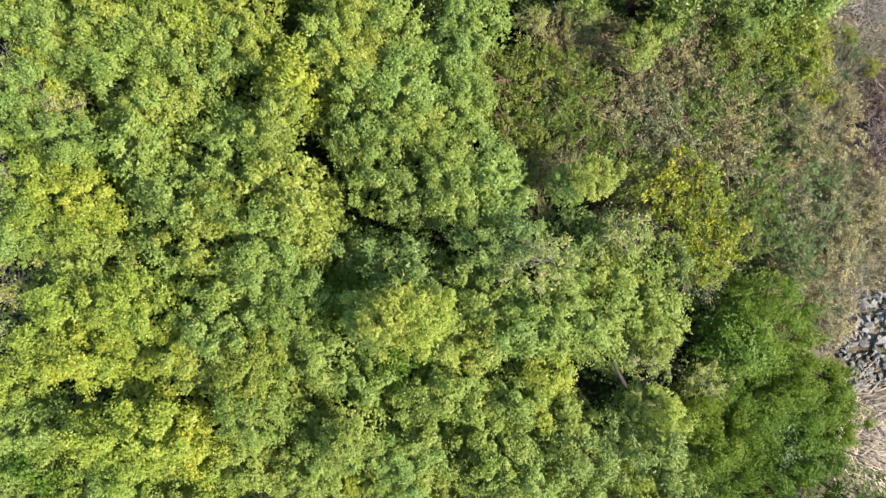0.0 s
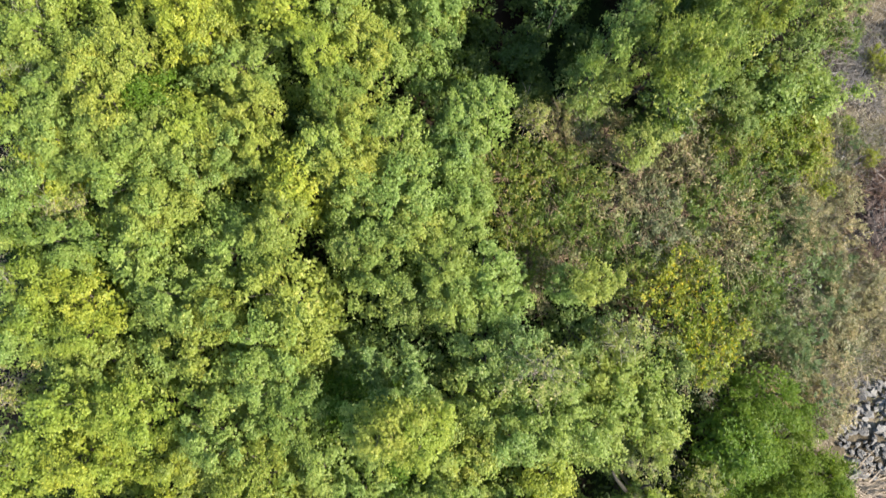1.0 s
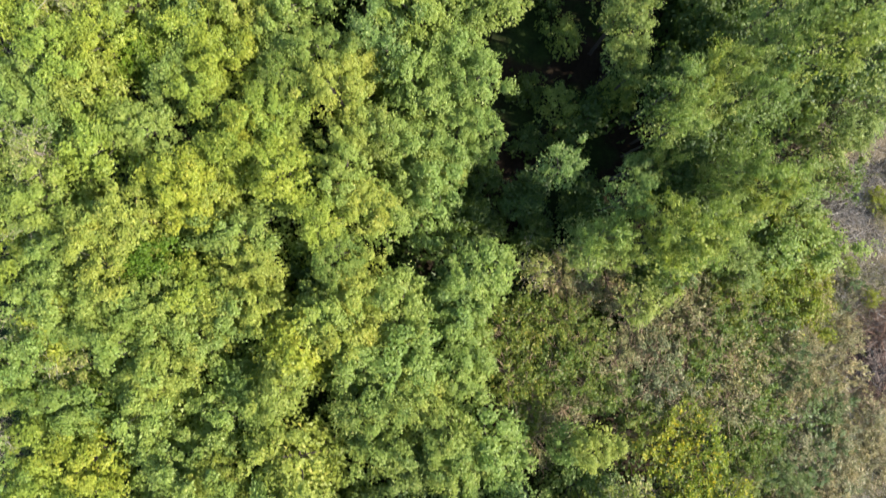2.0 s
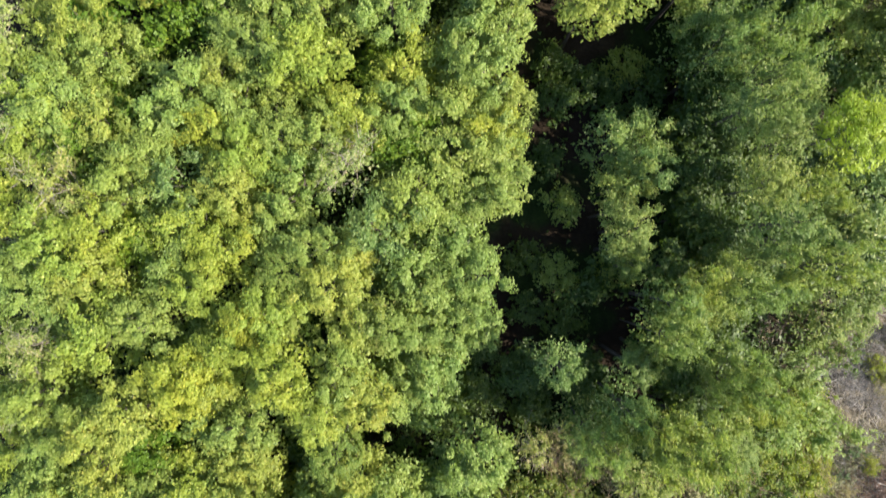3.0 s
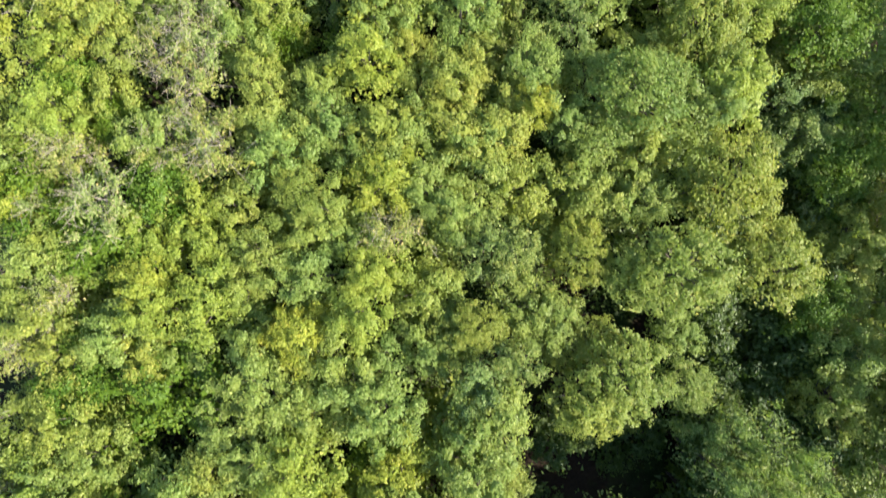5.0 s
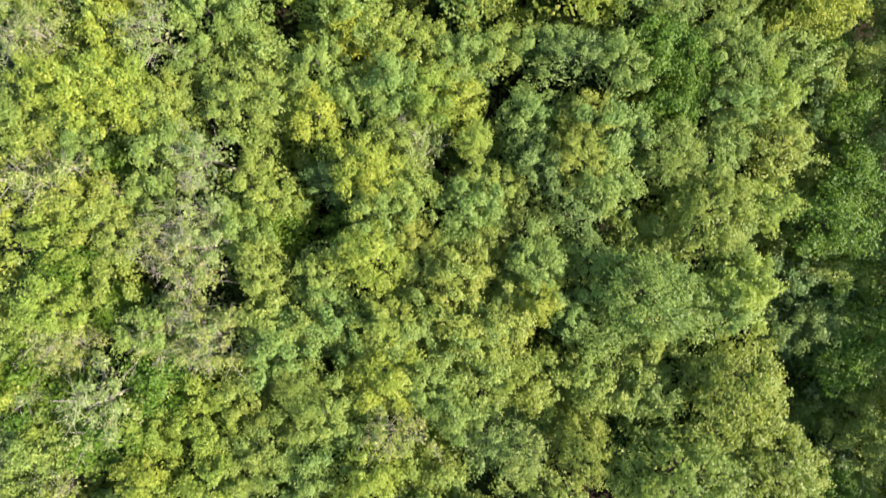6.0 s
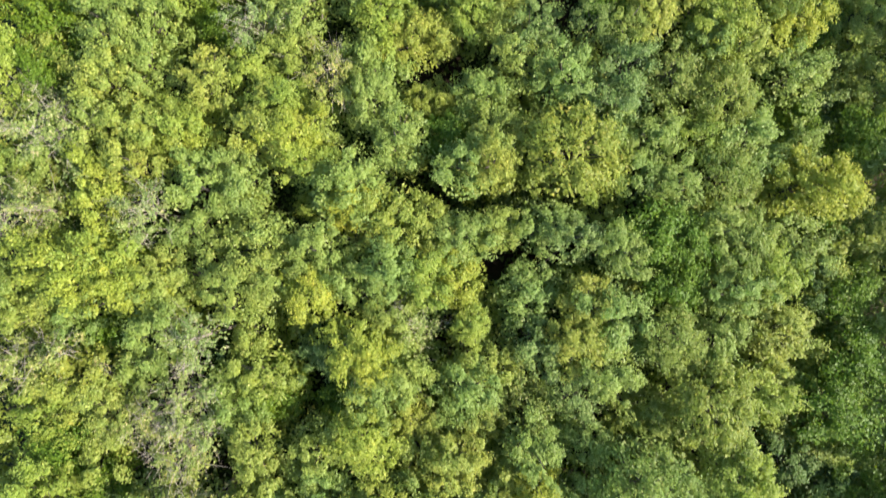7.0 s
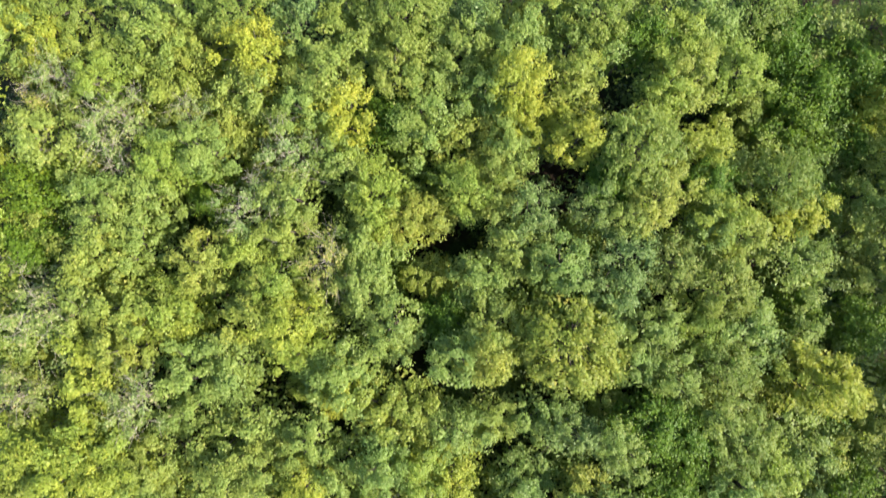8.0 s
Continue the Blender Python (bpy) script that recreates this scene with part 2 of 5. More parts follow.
def crown_parts(seed, tufts, leaves, leaf, slim, spread=0.3, droop=0.12, depth=0.9, bare=0, ragged=0.5, fingers=5, plump=0.36, upward=0.35, small=True, uneven=1.0, puffed=False, tousle=0.36, airy=0.0):
    """A crown of radius 1 whose top is at height 0: tufts set on a dome, each of a few leafy shoots, and the boughs that bear them.
    leaf: blade length; slim: its width over its length; ragged: how unevenly high the tufts stand; fingers: shoots in a tuft;
    plump: how thick the leaves stand round a shoot; puffed: leaves close over each tuft like a small lumpy cushion; tousle: how unevenly they face; airy: how far the shoots stand apart; bare: leafless twigs that stick out."""
    rng = np.random.default_rng(seed)
    golden = 2.39996
    i = np.arange(tufts)
    rho = np.sqrt((i + 0.3) / tufts) * 0.8
    turn = i * golden + rng.uniform(-0.5, 0.5, tufts) + seed
    rho = np.clip(rho + rng.normal(0, 0.07, tufts), 0, 0.9)
    lobe = 1 + uneven * (0.20 * np.sin(2 * turn + seed) + 0.16 * np.sin(3 * turn + 2.1 * seed))
    cz = -0.25 - 0.7 * depth * rho ** 2 - rng.uniform(0, ragged, tufts)
    cz[rng.integers(0, min(5, tufts))] = -0.22
    centre = np.stack([rho * lobe * np.cos(turn), rho * lobe * np.sin(turn), cz], 1)
    size = spread * rng.uniform(0.65, 1.5, tufts)
    outward = unit(np.stack([centre[:, 0], centre[:, 1], np.full(tufts, 0.25)], 1))
    ways = unit(outward[:, None] * 0.45 + np.array([0, 0, upward]) + rng.normal(0, 0.5, (tufts, fingers, 3)))
    reach = rng.uniform(0.7, 1.5, (tufts, fingers))
    weight = (size[:, None] ** 2 * reach).ravel()
    pick = rng.choice(tufts * fingers, leaves, p=weight / weight.sum())
    which, finger = pick // fingers, pick % fingers
    way, long = ways[which, finger], reach[which, finger] * size[which]
    along = rng.uniform(0.0, 1.0, leaves) ** 0.8
    off = rng.normal(0, 1, (leaves, 3))
    off = unit(off) * (np.abs(rng.normal(0, 1, leaves)) ** 0.6 * plump * size[which] * (1.1 - 0.65 * along))[:, None]
    off[:, 2] = np.where(rng.random(leaves) < 0.8, np.abs(off[:, 2]), off[:, 2])
    base = centre[which] + way * (along * long)[:, None] + off
    axis = way * 0.5 + unit(off) * 0.4 + rng.normal(0, 0.55, (leaves, 3)) * np.array([1, 1, 0.5]) - np.array([0, 0, droop])
    normal = np.array([0, 0, 0.55]) + unit(off) * 0.8 + outward[which] * 0.3 + rng.normal(0, 0.18, (leaves, 3))
    if puffed:
        facing = rng.normal(0, 1, (leaves, 3)) + np.array([0, 0, 0.4])
        facing[:, 2] = np.where(rng.random(leaves) < 0.85, np.abs(facing[:, 2]), facing[:, 2])
        facing = unit(facing)
        shoot = np.clip(np.einsum("nj,nkj->nk", facing, ways[which]), 0, 1) ** (8 + 10 * airy)
        swell = (0.5 - 0.2 * airy + (0.9 + 0.4 * airy) * (shoot * reach[which]).max(axis=1)) * (1 - 0.35 * rng.random(leaves) ** 2)
        base = centre[which] + facing * (size[which] * swell)[:, None]
        normal = unit(np.array([0, 0, 0.55]) + facing * 0.7 + rng.normal(0, tousle, (leaves, 3)))
        axis = facing * 0.2 + rng.normal(0, 0.6, (leaves, 3)) - np.array([0, 0, droop])
        axis -= 0.8 * np.sum(axis * normal, axis=1, keepdims=True) * normal
    length = leaf * rng.uniform(0.65, 1.25, leaves)
    width = length * slim * rng.uniform(0.85, 1.15, leaves)
    if puffed:
        # older, larger leaves in the shade within the tufts and below them
        n = int(leaves * (0.25 - 0.13 * airy))
        w = rng.choice(tufts, n, p=size ** 2 / (size ** 2).sum())
        within = centre[w] + unit(rng.normal(0, 1, (n, 3))) * (size[w] * rng.uniform(0.15, 0.6, n))[:, None]
        out, way = 0.92 * np.sqrt(rng.random(n)), rng.uniform(0, 2 * math.pi, n)
        below = np.stack([out * np.cos(way), out * np.sin(way), -0.55 - 0.7 * depth * out ** 2 - ragged * rng.uniform(0.4, 1.2, n)], 1)
        base = np.concatenate([base, np.where((rng.random(n) < 0.6)[:, None], below, within)])
        axis = np.concatenate([axis, rng.normal(0, 1, (n, 3)) * np.array([1, 1, 0.35])])
        normal = np.concatenate([normal, np.array([0, 0, 1.0]) + rng.normal(0, 0.3, (n, 3))])
        length = np.concatenate([length, leaf * rng.uniform(1.6, 2.4, n)])
        width = np.concatenate([width, leaf * slim * rng.uniform(1.6, 2.2, n)])
    foliage = small_blades(axis, base, normal, length, width) if small else blades(rng, base, axis, normal, length, width)
    net = ([(0.0, 0.0, -1.35 * depth - 0.25)], [])
    foot = Vector(net[0][0])
    thick = 0.45 if bare else 1.0
    tips = []
    for c in centre[:: 2 if bare == 0 else 1]:
        c = Vector(c)
        mid = foot.lerp(c, 0.55) + Vector(rng.normal(0, 0.06, 3)) - Vector((0, 0, 0.08))
        tips.append(limb(net, 0, [foot.lerp(mid, 0.12), mid, c], [0.024 * thick, 0.015 * thick], 4)[1])
    for _ in range(bare):
        start = tips[rng.integers(0, len(tips))]
        c = Vector(net[0][start])
        out = Vector((c.x, c.y, 0.0)) * 0.35 + Vector(rng.normal(0, 0.26, 3)) + Vector((0, 0, 0.2))
        mid = c + out * 0.5 + Vector(rng.normal(0, 0.05, 3))
        rings, _ = limb(net, start, [c + out * 0.06, mid, c + out], [0.007, 0.005], 3)
        for _ in range(3):
            side = Vector(rng.normal(0, 0.16, 3))
            limb(net, rings[1], [mid + side * 0.6, mid + side * 1.3], [0.004], 3)
    return foliage, net


def trunk_mesh(seed, name, material):
    """A stem of height 1 and foot radius 1 (scaled where it is planted), with a flared foot and a bend."""
    rng = np.random.default_rng(seed)
    bend = rng.normal(0, 1.2, 2)
    pts = [(bend[0] * math.sin(h * 2.4) * h * (1 - h), bend[1] * math.sin(h * 2.0 + 1) * h * (1 - h), h)
           for h in (-0.03, 0.04, 0.2, 0.4, 0.6, 0.8, 1.0)]
    return mesh_of(name, *tapered(pts, [1.5, 1.1, 0.95, 0.85, 0.75, 0.65, 0.5], 8), material)


class Kind:
    """A species of the stand: a few differently grown crowns and stems that its plants share."""

    def __init__(self, name, leaf_key, variants, label, category, group, bough=BARK, stem=0.045, **grow):
        self.name, self.label, self.category, self.group, self.stem = name, label, category, group, stem
        self.crowns = []
        for v in range(variants):
            foliage, boughs = crown_parts(100 * len(name) + 17 * v + 3, **grow)
            self.crowns.append((mesh_of("crown", *foliage, LEAF[leaf_key]), mesh_of("branchwork", *boughs, bough)))
        self.trunks = [trunk_mesh(v + 5, "trunk", bough) for v in range(3)]
        self.depth = grow.get("depth", 0.9)
        self.planted = 0


place_rng = np.random.default_rng(7)


def plant(kind, x, y, r, top, label="", deep=1.0):
    """One tree or bush with its foot at (x, y), a crown of radius r, stretched downward by deep, and its top at that height."""
    root = new(kind.name)
    root.empty_display_size = 0.2
    root.location = (x, y, 0)
    tagged(root, label or kind.label, kind.category, kind.group)
    crown_data, bough_data = kind.crowns[kind.planted % len(kind.crowns)]
    turn = place_rng.uniform(0, 2 * math.pi)
    lean = Euler((place_rng.normal(0, 0.07), place_rng.normal(0, 0.07), turn))
    squash = place_rng.uniform(0.9, 1.1)
    low = min(deep, top / (r * (1.35 * kind.depth + 0.5)))
    for name, data in (("crown", crown_data), ("branchwork", bough_data)):
        ob = new(name, data)
        ob.parent = root
        ob.matrix_basis = Matrix.LocRotScale((0, 0, top), lean, (r * squash, r / squash, r * low))
    trunk = new("trunk", kind.trunks[kind.planted % 3])
    trunk.parent = root
    height = max(0.1, top - r * low * (1.35 * kind.depth + 0.2))
    width = kind.stem * (0.5 + 0.6 * r)
    trunk.matrix_basis = Matrix.LocRotScale((0, 0, 0), Euler((0, 0, turn)), (width, width, height))
    kind.planted += 1
    return root


# ---- ground ----
def spaced(lo, hi, step, far):
    inner = list(np.arange(lo, hi + 1e-6, step))
    return [-far, -far / 3, -far / 8, lo - 14, lo - 5] + inner + [hi + 5, hi + 14, far / 8, far / 3, far]


def ground_height(x, y):
    h = 0.10 * noise.noise((x * 0.35, y * 0.35, 1.0)) + 0.04 * noise.noise((x * 1.7, y * 1.7, 4.0))
    return h - 0.12 + 0.05 * max(0.0, min(4.0, x - 8.0))


xs, ys = spaced(-16, 16, 0.4, 1500), spaced(-12, 44, 0.4, 1500)
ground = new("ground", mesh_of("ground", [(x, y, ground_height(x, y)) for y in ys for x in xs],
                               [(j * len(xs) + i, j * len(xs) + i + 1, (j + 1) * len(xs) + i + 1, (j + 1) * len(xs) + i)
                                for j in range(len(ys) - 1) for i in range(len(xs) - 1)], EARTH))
for poly in ground.data.polygons:
    poly.use_smooth = True
tagged(ground, "bare forest earth with leaf litter, darkened to stand in for tree shade", "ground", kind="structure")

# ---- the stand ----
ALDER = Kind("alder_tree", "alder", 7, "young broadleaf tree with a light green crown in the thicket", "tree", "trees of the thicket",
             tufts=24, leaves=4700, leaf=0.051, slim=0.72, spread=0.2, puffed=True, ragged=0.55)
HAZEL = Kind("hazel_tree", "hazel", 6, "young broadleaf tree with a fresh mid-green crown in the thicket", "tree", "trees of the thicket",
             tufts=19, leaves=4600, leaf=0.052, slim=0.72, spread=0.225, ragged=0.6, puffed=True)
SUNNY = Kind("yellow_green_tree", "sunny", 5, "young broadleaf tree with a bright yellow-green crown in the thicket", "tree", "trees of the thicket",
             tufts=21, leaves=4600, leaf=0.052, slim=0.72, spread=0.215, ragged=0.55, puffed=True)
WILLOW = Kind("willow_tree", "willow", 6, "young willow with a cool grey-green crown of narrow leaves", "tree", "trees of the thicket",
              tufts=15, leaves=4600, leaf=0.062, slim=0.48, spread=0.24, ragged=0.95, fingers=6, puffed=True, depth=1.2, tousle=0.45, airy=0.55)
SALLOW = Kind("sallow_bush", "sallow", 4, "loose willow bush with light yellow-green leaves beside the bank", "bush", "bushes of the thicket", stem=0.03,
              tufts=15, leaves=4400, leaf=0.06, slim=0.5, spread=0.24, ragged=0.85, fingers=6, puffed=True, depth=1.1, tousle=0.45, airy=0.5)
OLIVE = Kind("olive_green_tree", "olive", 4, "round-crowned tree with dense small olive-green leaves", "tree", "trees of the thicket",
             tufts=60, leaves=6200, leaf=0.04, slim=0.72, spread=0.145, ragged=0.12, depth=0.85, puffed=True, uneven=0.35)
FADING = Kind("fading_tree", "pale", 4, "sparse fading tree with pale leaves and bare grey twigs", "tree", "trees of the thicket", bough=FADED_TWIG,
              tufts=20, leaves=2300, leaf=0.055, slim=0.6, spread=0.2, bare=38, ragged=0.5, puffed=True, tousle=0.6, airy=0.5)
DEEP = Kind("deep_green_shrub", "deep", 4, "low shrub with glossy deep green leaves under the taller trees, in places added to block sun", "shrub", "shrubs of the thicket", stem=0.03,
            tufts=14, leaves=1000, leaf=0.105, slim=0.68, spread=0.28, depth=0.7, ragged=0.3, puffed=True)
FRESH = Kind("fresh_green_shrub", "fresh", 4, "bushy shrub with small fresh green leaves beside the stony bank", "shrub", "shrubs of the bank", stem=0.03,
             tufts=20, leaves=4600, leaf=0.05, slim=0.55, spread=0.24, depth=0.85, ragged=0.55, puffed=True)
BRAMBLE = Kind("bramble_bush", "bramble", 4, "low bramble bush with green leaves on arching brown canes", "bramble", "bramble thicket", bough=BROWN_STEM, stem=0.02,
               tufts=40, leaves=4600, leaf=0.046, slim=0.75, spread=0.17, depth=0.3, bare=8, ragged=0.55, puffed=True, tousle=0.75, airy=0.8)
VINE = Kind("yellow_green_vine", "vine", 4, "low tangle of yellow-green vine leaves on the sunny bank", "vine", "bramble thicket", bough=BROWN_STEM, stem=0.02,
            tufts=36, leaves=4400, leaf=0.05, slim=0.7, spread=0.18, depth=0.3, bare=12, ragged=0.45, puffed=True, tousle=0.7, airy=0.3)
WITHERED = Kind("withered_bramble_bush", "withered", 4, "half-withered bramble bush with brown leaves and bare canes", "bramble", "bramble thicket", bough=BROWN_STEM, stem=0.02,
                tufts=40, leaves=3800, leaf=0.043, slim=0.65, spread=0.17, depth=0.28, bare=44, ragged=0.45, puffed=True, tousle=0.85, airy=0.5)
GOLDEN = Kind("golden_vine_bush", "golden", 2, "climbing vine with yellowing leaves over the brambles", "vine", "bramble thicket", bough=BROWN_STEM, stem=0.02,
              tufts=22, leaves=1500, leaf=0.095, slim=0.72, spread=0.28, depth=0.35, bare=20, ragged=0.35, small=False)
HERB = Kind("grey_herb_clump", "herb", 4, "low clump of grey-green weeds on the open bank", "weeds", "weeds of the bank", bough=BROWN_STEM, stem=0.012,
            tufts=13, leaves=1400, leaf=0.10, slim=0.32, spread=0.32, depth=0.7, bare=14, ragged=0.6)
NETTLE = Kind("nettle_clump", "nettle", 3, "dark green clump of nettles among dry weeds on the bank", "weeds", "weeds of the bank", bough=BROWN_STEM, stem=0.012,
              tufts=11, leaves=1300, leaf=0.10, slim=0.4, spread=0.34, depth=0.8, bare=6, ragged=0.6)
VIVID = Kind("vivid_green_tree", "vivid", 3, "young tree with a deep saturated green crown in the thicket", "tree", "trees of the thicket",
             tufts=22, leaves=3200, leaf=0.064, slim=0.68, spread=0.25, ragged=0.3, puffed=True)
SAPLING = Kind("sapling", "hazel", 4, "low broadleaf sapling growing in the shade of the thicket", "sapling", "saplings of the thicket", stem=0.03,
               tufts=11, leaves=1500, leaf=0.08, slim=0.68, spread=0.32, ragged=0.5, puffed=True)
LIME = Kind("feathery_tree", "lime", 1, "tall feathery tree with a bright lime green crown", "tree", "trees of the thicket", stem=0.018,
            tufts=30, leaves=6500, leaf=0.055, slim=0.5, spread=0.22, ragged=0.2, puffed=True, tousle=0.3)

plant(SUNNY, -9.12, 4.41, 1.10, 2.91)
plant(HAZEL, -9.52, 3.63, 0.92, 3.17)
plant(ALDER, -8.25, 5.06, 0.96, 2.71)
plant(HAZEL, -6.95, 4.94, 1.09, 3.06)
plant(HAZEL, -7.35, 3.96, 1.06, 3.43)
plant(HAZEL, -8.41, 2.37, 0.93, 3.10)
plant(VIVID, -9.89, 2.65, 0.79, 2.15)
plant(VIVID, -8.43, 2.40, 0.79, 2.15)
plant(ALDER, -6.00, 4.73, 0.94, 2.93)
plant(ALDER, -4.93, 4.78, 0.93, 3.13)
plant(ALDER, -5.74, 4.05, 0.94, 2.93)
plant(ALDER, -6.32, 3.39, 0.91, 3.30)
plant(SUNNY, -3.53, 3.80, 1.23, 3.24)
plant(HAZEL, -4.13, 4.71, 0.76, 3.28)
plant(HAZEL, -2.59, 4.41, 0.93, 3.05)
plant(ALDER, -2.06, 4.20, 0.91, 3.43)
plant(HAZEL, -6.64, 2.53, 1.07, 3.35)
plant(HAZEL, -4.75, 2.32, 0.93, 3.11)
plant(HAZEL, -4.34, 2.59, 0.80, 2.71)
plant(ALDER, -3.59, 2.98, 0.76, 3.36)
plant(SUNNY, -9.07, 1.61, 0.94, 2.98)
plant(SUNNY, -8.13, 1.24, 0.92, 3.26)
plant(SUNNY, -9.21, 0.62, 0.86, 2.94)
plant(SUNNY, -8.08, 0.36, 0.69, 3.13)
plant(ALDER, -6.69, 1.81, 1.02, 2.89)
plant(ALDER, -5.56, 1.18, 1.06, 3.38)
plant(OLIVE, -5.01, 0.97, 0.68, 3.20)
plant(ALDER, -3.33, 1.18, 1.12, 3.68)
plant(HAZEL, -3.89, 0.23, 1.03, 3.74)
plant(ALDER, -6.32, -0.16, 1.02, 2.92)
plant(ALDER, -5.23, -0.00, 0.99, 3.31)
plant(HAZEL, -3.18, 0.05, 0.91, 3.35)
plant(ALDER, -9.22, -0.00, 0.80, 2.64)
plant(ALDER, -7.81, -0.37, 0.93, 3.03)
plant(SUNNY, -8.08, -1.20, 1.06, 3.42)
plant(SUNNY, -6.48, -1.39, 0.96, 3.71)
plant(SUNNY, -7.06, -1.29, 0.74, 3.65)
plant(HAZEL, -4.77, -0.77, 1.07, 3.37)
plant(ALDER, -3.53, -0.70, 0.88, 3.74)
plant(OLIVE, -3.34, -1.42, 0.93, 3.60)
plant(ALDER, -4.66, -1.74, 0.88, 3.85)
plant(SUNNY, -8.96, -2.05, 1.08, 3.18)
plant(SUNNY, -7.96, -2.29, 0.89, 3.60)
plant(SUNNY, -7.19, -2.42, 0.76, 3.26)
plant(OLIVE, -4.12, -2.58, 1.05, 3.80)
plant(ALDER, -5.39, -2.37, 0.90, 3.46)
plant(SUNNY, -5.69, -2.31, 0.68, 3.34)
plant(ALDER, -2.63, -2.37, 0.82, 3.56)
plant(OLIVE, -4.00, -3.51, 0.98, 3.80)
plant(SUNNY, -6.08, -4.02, 1.17, 3.86)
plant(SUNNY, -5.45, -4.34, 1.06, 3.39)
plant(SUNNY, -7.56, -4.43, 1.06, 3.49)
plant(SUNNY, -6.92, -4.84, 0.91, 3.31)
plant(HAZEL, -9.07, -4.05, 1.02, 2.99)
plant(VIVID, -9.37, -4.96, 0.91, 2.75)
plant(ALDER, -4.28, -4.63, 0.92, 3.23)
plant(HAZEL, -2.65, -4.66, 0.83, 3.47)
plant(ALDER, -1.84, -4.14, 0.73, 3.78)
plant(OLIVE, -2.14, -4.25, 0.66, 3.60)
plant(ALDER, -2.99, -3.71, 0.78, 2.99)
plant(ALDER, -1.15, 4.51, 1.07, 3.31)
plant(HAZEL, -1.72, 3.64, 0.92, 3.29)
plant(HAZEL, -0.74, 3.46, 1.05, 3.53)
plant(WILLOW, -1.96, 2.42, 0.83, 3.29)
plant(ALDER, -1.11, 2.30, 0.92, 3.29)
plant(ALDER, -0.62, 2.76, 0.76, 3.38)
plant(ALDER, -1.42, 1.51, 0.93, 3.13)
plant(WILLOW, -0.63, 1.21, 0.69, 3.26)
plant(ALDER, -0.02, 1.90, 0.75, 3.55)
plant(HAZEL, -0.15, 4.62, 0.65, 2.46)
plant(WILLOW, 0.35, 4.91, 0.86, 2.79)
plant(HAZEL, 0.60, 3.63, 0.71, 2.83)
plant(HAZEL, 0.51, 2.94, 0.71, 2.90)
plant(ALDER, 0.22, 1.32, 0.91, 3.41)
plant(HAZEL, 1.05, 1.43, 1.06, 3.48)
plant(WILLOW, 0.02, 1.06, 0.70, 3.16)
plant(WILLOW, -1.68, -0.48, 1.00, 2.91)
plant(VIVID, -2.29, -1.21, 0.91, 2.75)
plant(WILLOW, -0.75, -0.40, 0.95, 3.61)
plant(WILLOW, 0.91, -0.12, 0.93, 3.85)
plant(FADING, 2.13, -0.22, 0.75, 4.12)
plant(WILLOW, 1.61, 0.12, 0.67, 3.73)
plant(ALDER, -1.00, -1.41, 0.75, 4.60)
plant(SUNNY, -0.46, -1.42, 0.76, 4.53)
plant(ALDER, -1.56, -1.45, 0.72, 3.98)
plant(WILLOW, 0.22, -0.73, 0.83, 3.21)
plant(ALDER, 1.06, -1.19, 0.90, 3.47)
plant(HAZEL, 1.63, -1.77, 0.89, 3.62)
plant(VIVID, -0.94, -2.49, 0.90, 2.95)
plant(HAZEL, -0.02, -1.90, 0.90, 3.55)
plant(ALDER, 0.70, -2.17, 0.84, 3.32)
plant(VIVID, -1.04, -0.98, 0.62, 2.55)
plant(HAZEL, -1.73, -3.17, 0.92, 3.20)
plant(ALDER, -0.50, -3.18, 0.94, 3.01)
plant(HAZEL, 0.22, -3.12, 0.76, 3.38)
plant(HAZEL, -0.93, -4.75, 0.90, 3.48)
plant(HAZEL, 0.77, -3.67, 0.92, 3.18)
plant(ALDER, -0.67, -4.59, 0.92, 3.21)
plant(SUNNY, 2.27, -2.90, 0.91, 3.35)
plant(HAZEL, 1.80, -3.39, 0.76, 3.27)
plant(HAZEL, 1.42, -4.33, 0.91, 3.40)
plant(ALDER, 2.68, -3.93, 0.93, 3.13)
plant(HAZEL, 2.13, -5.02, 0.90, 3.48)
plant(WILLOW, 3.08, -4.64, 0.81, 3.53)
plant(ALDER, 1.09, -5.18, 0.78, 3.04)
plant(ALDER, 3.40, 1.50, 0.58, 3.30)
plant(HAZEL, 2.89, 1.39, 0.56, 2.63)
plant(WILLOW, 3.24, 0.19, 0.86, 2.76)
plant(FADING, 4.14, 0.25, 0.73, 3.15)
plant(ALDER, 3.70, -0.37, 0.94, 3.00)
plant(HAZEL, 2.80, -0.73, 0.70, 3.09)
plant(HAZEL, 2.45, -1.64, 0.89, 3.70)
plant(HAZEL, 3.33, -1.67, 0.90, 3.48)
plant(HAZEL, 4.54, -1.11, 1.25, 3.12)
plant(WILLOW, 5.29, -0.25, 0.72, 2.71)
plant(HAZEL, 4.89, -1.84, 0.77, 3.09)
plant(FADING, 4.75, -2.45, 0.60, 2.75)
plant(WILLOW, 4.19, -2.55, 0.58, 2.56)
plant(FADING, 4.60, -3.45, 0.50, 2.90)
plant(FADING, 6.02, -3.02, 0.60, 2.74)
plant(OLIVE, 4.45, -3.72, 0.83, 3.00)
plant(SUNNY, 4.93, -3.80, 0.68, 3.32)
plant(WILLOW, 3.88, -4.39, 0.83, 3.22)
plant(WILLOW, 4.76, -4.54, 0.82, 3.48)
plant(WILLOW, 5.88, -5.25, 0.90, 2.25)
plant(VIVID, 6.68, -2.33, 0.90, 2.90)
plant(FRESH, 7.00, -1.65, 0.80, 2.70)
plant(FRESH, 7.77, -1.29, 0.93, 2.40)
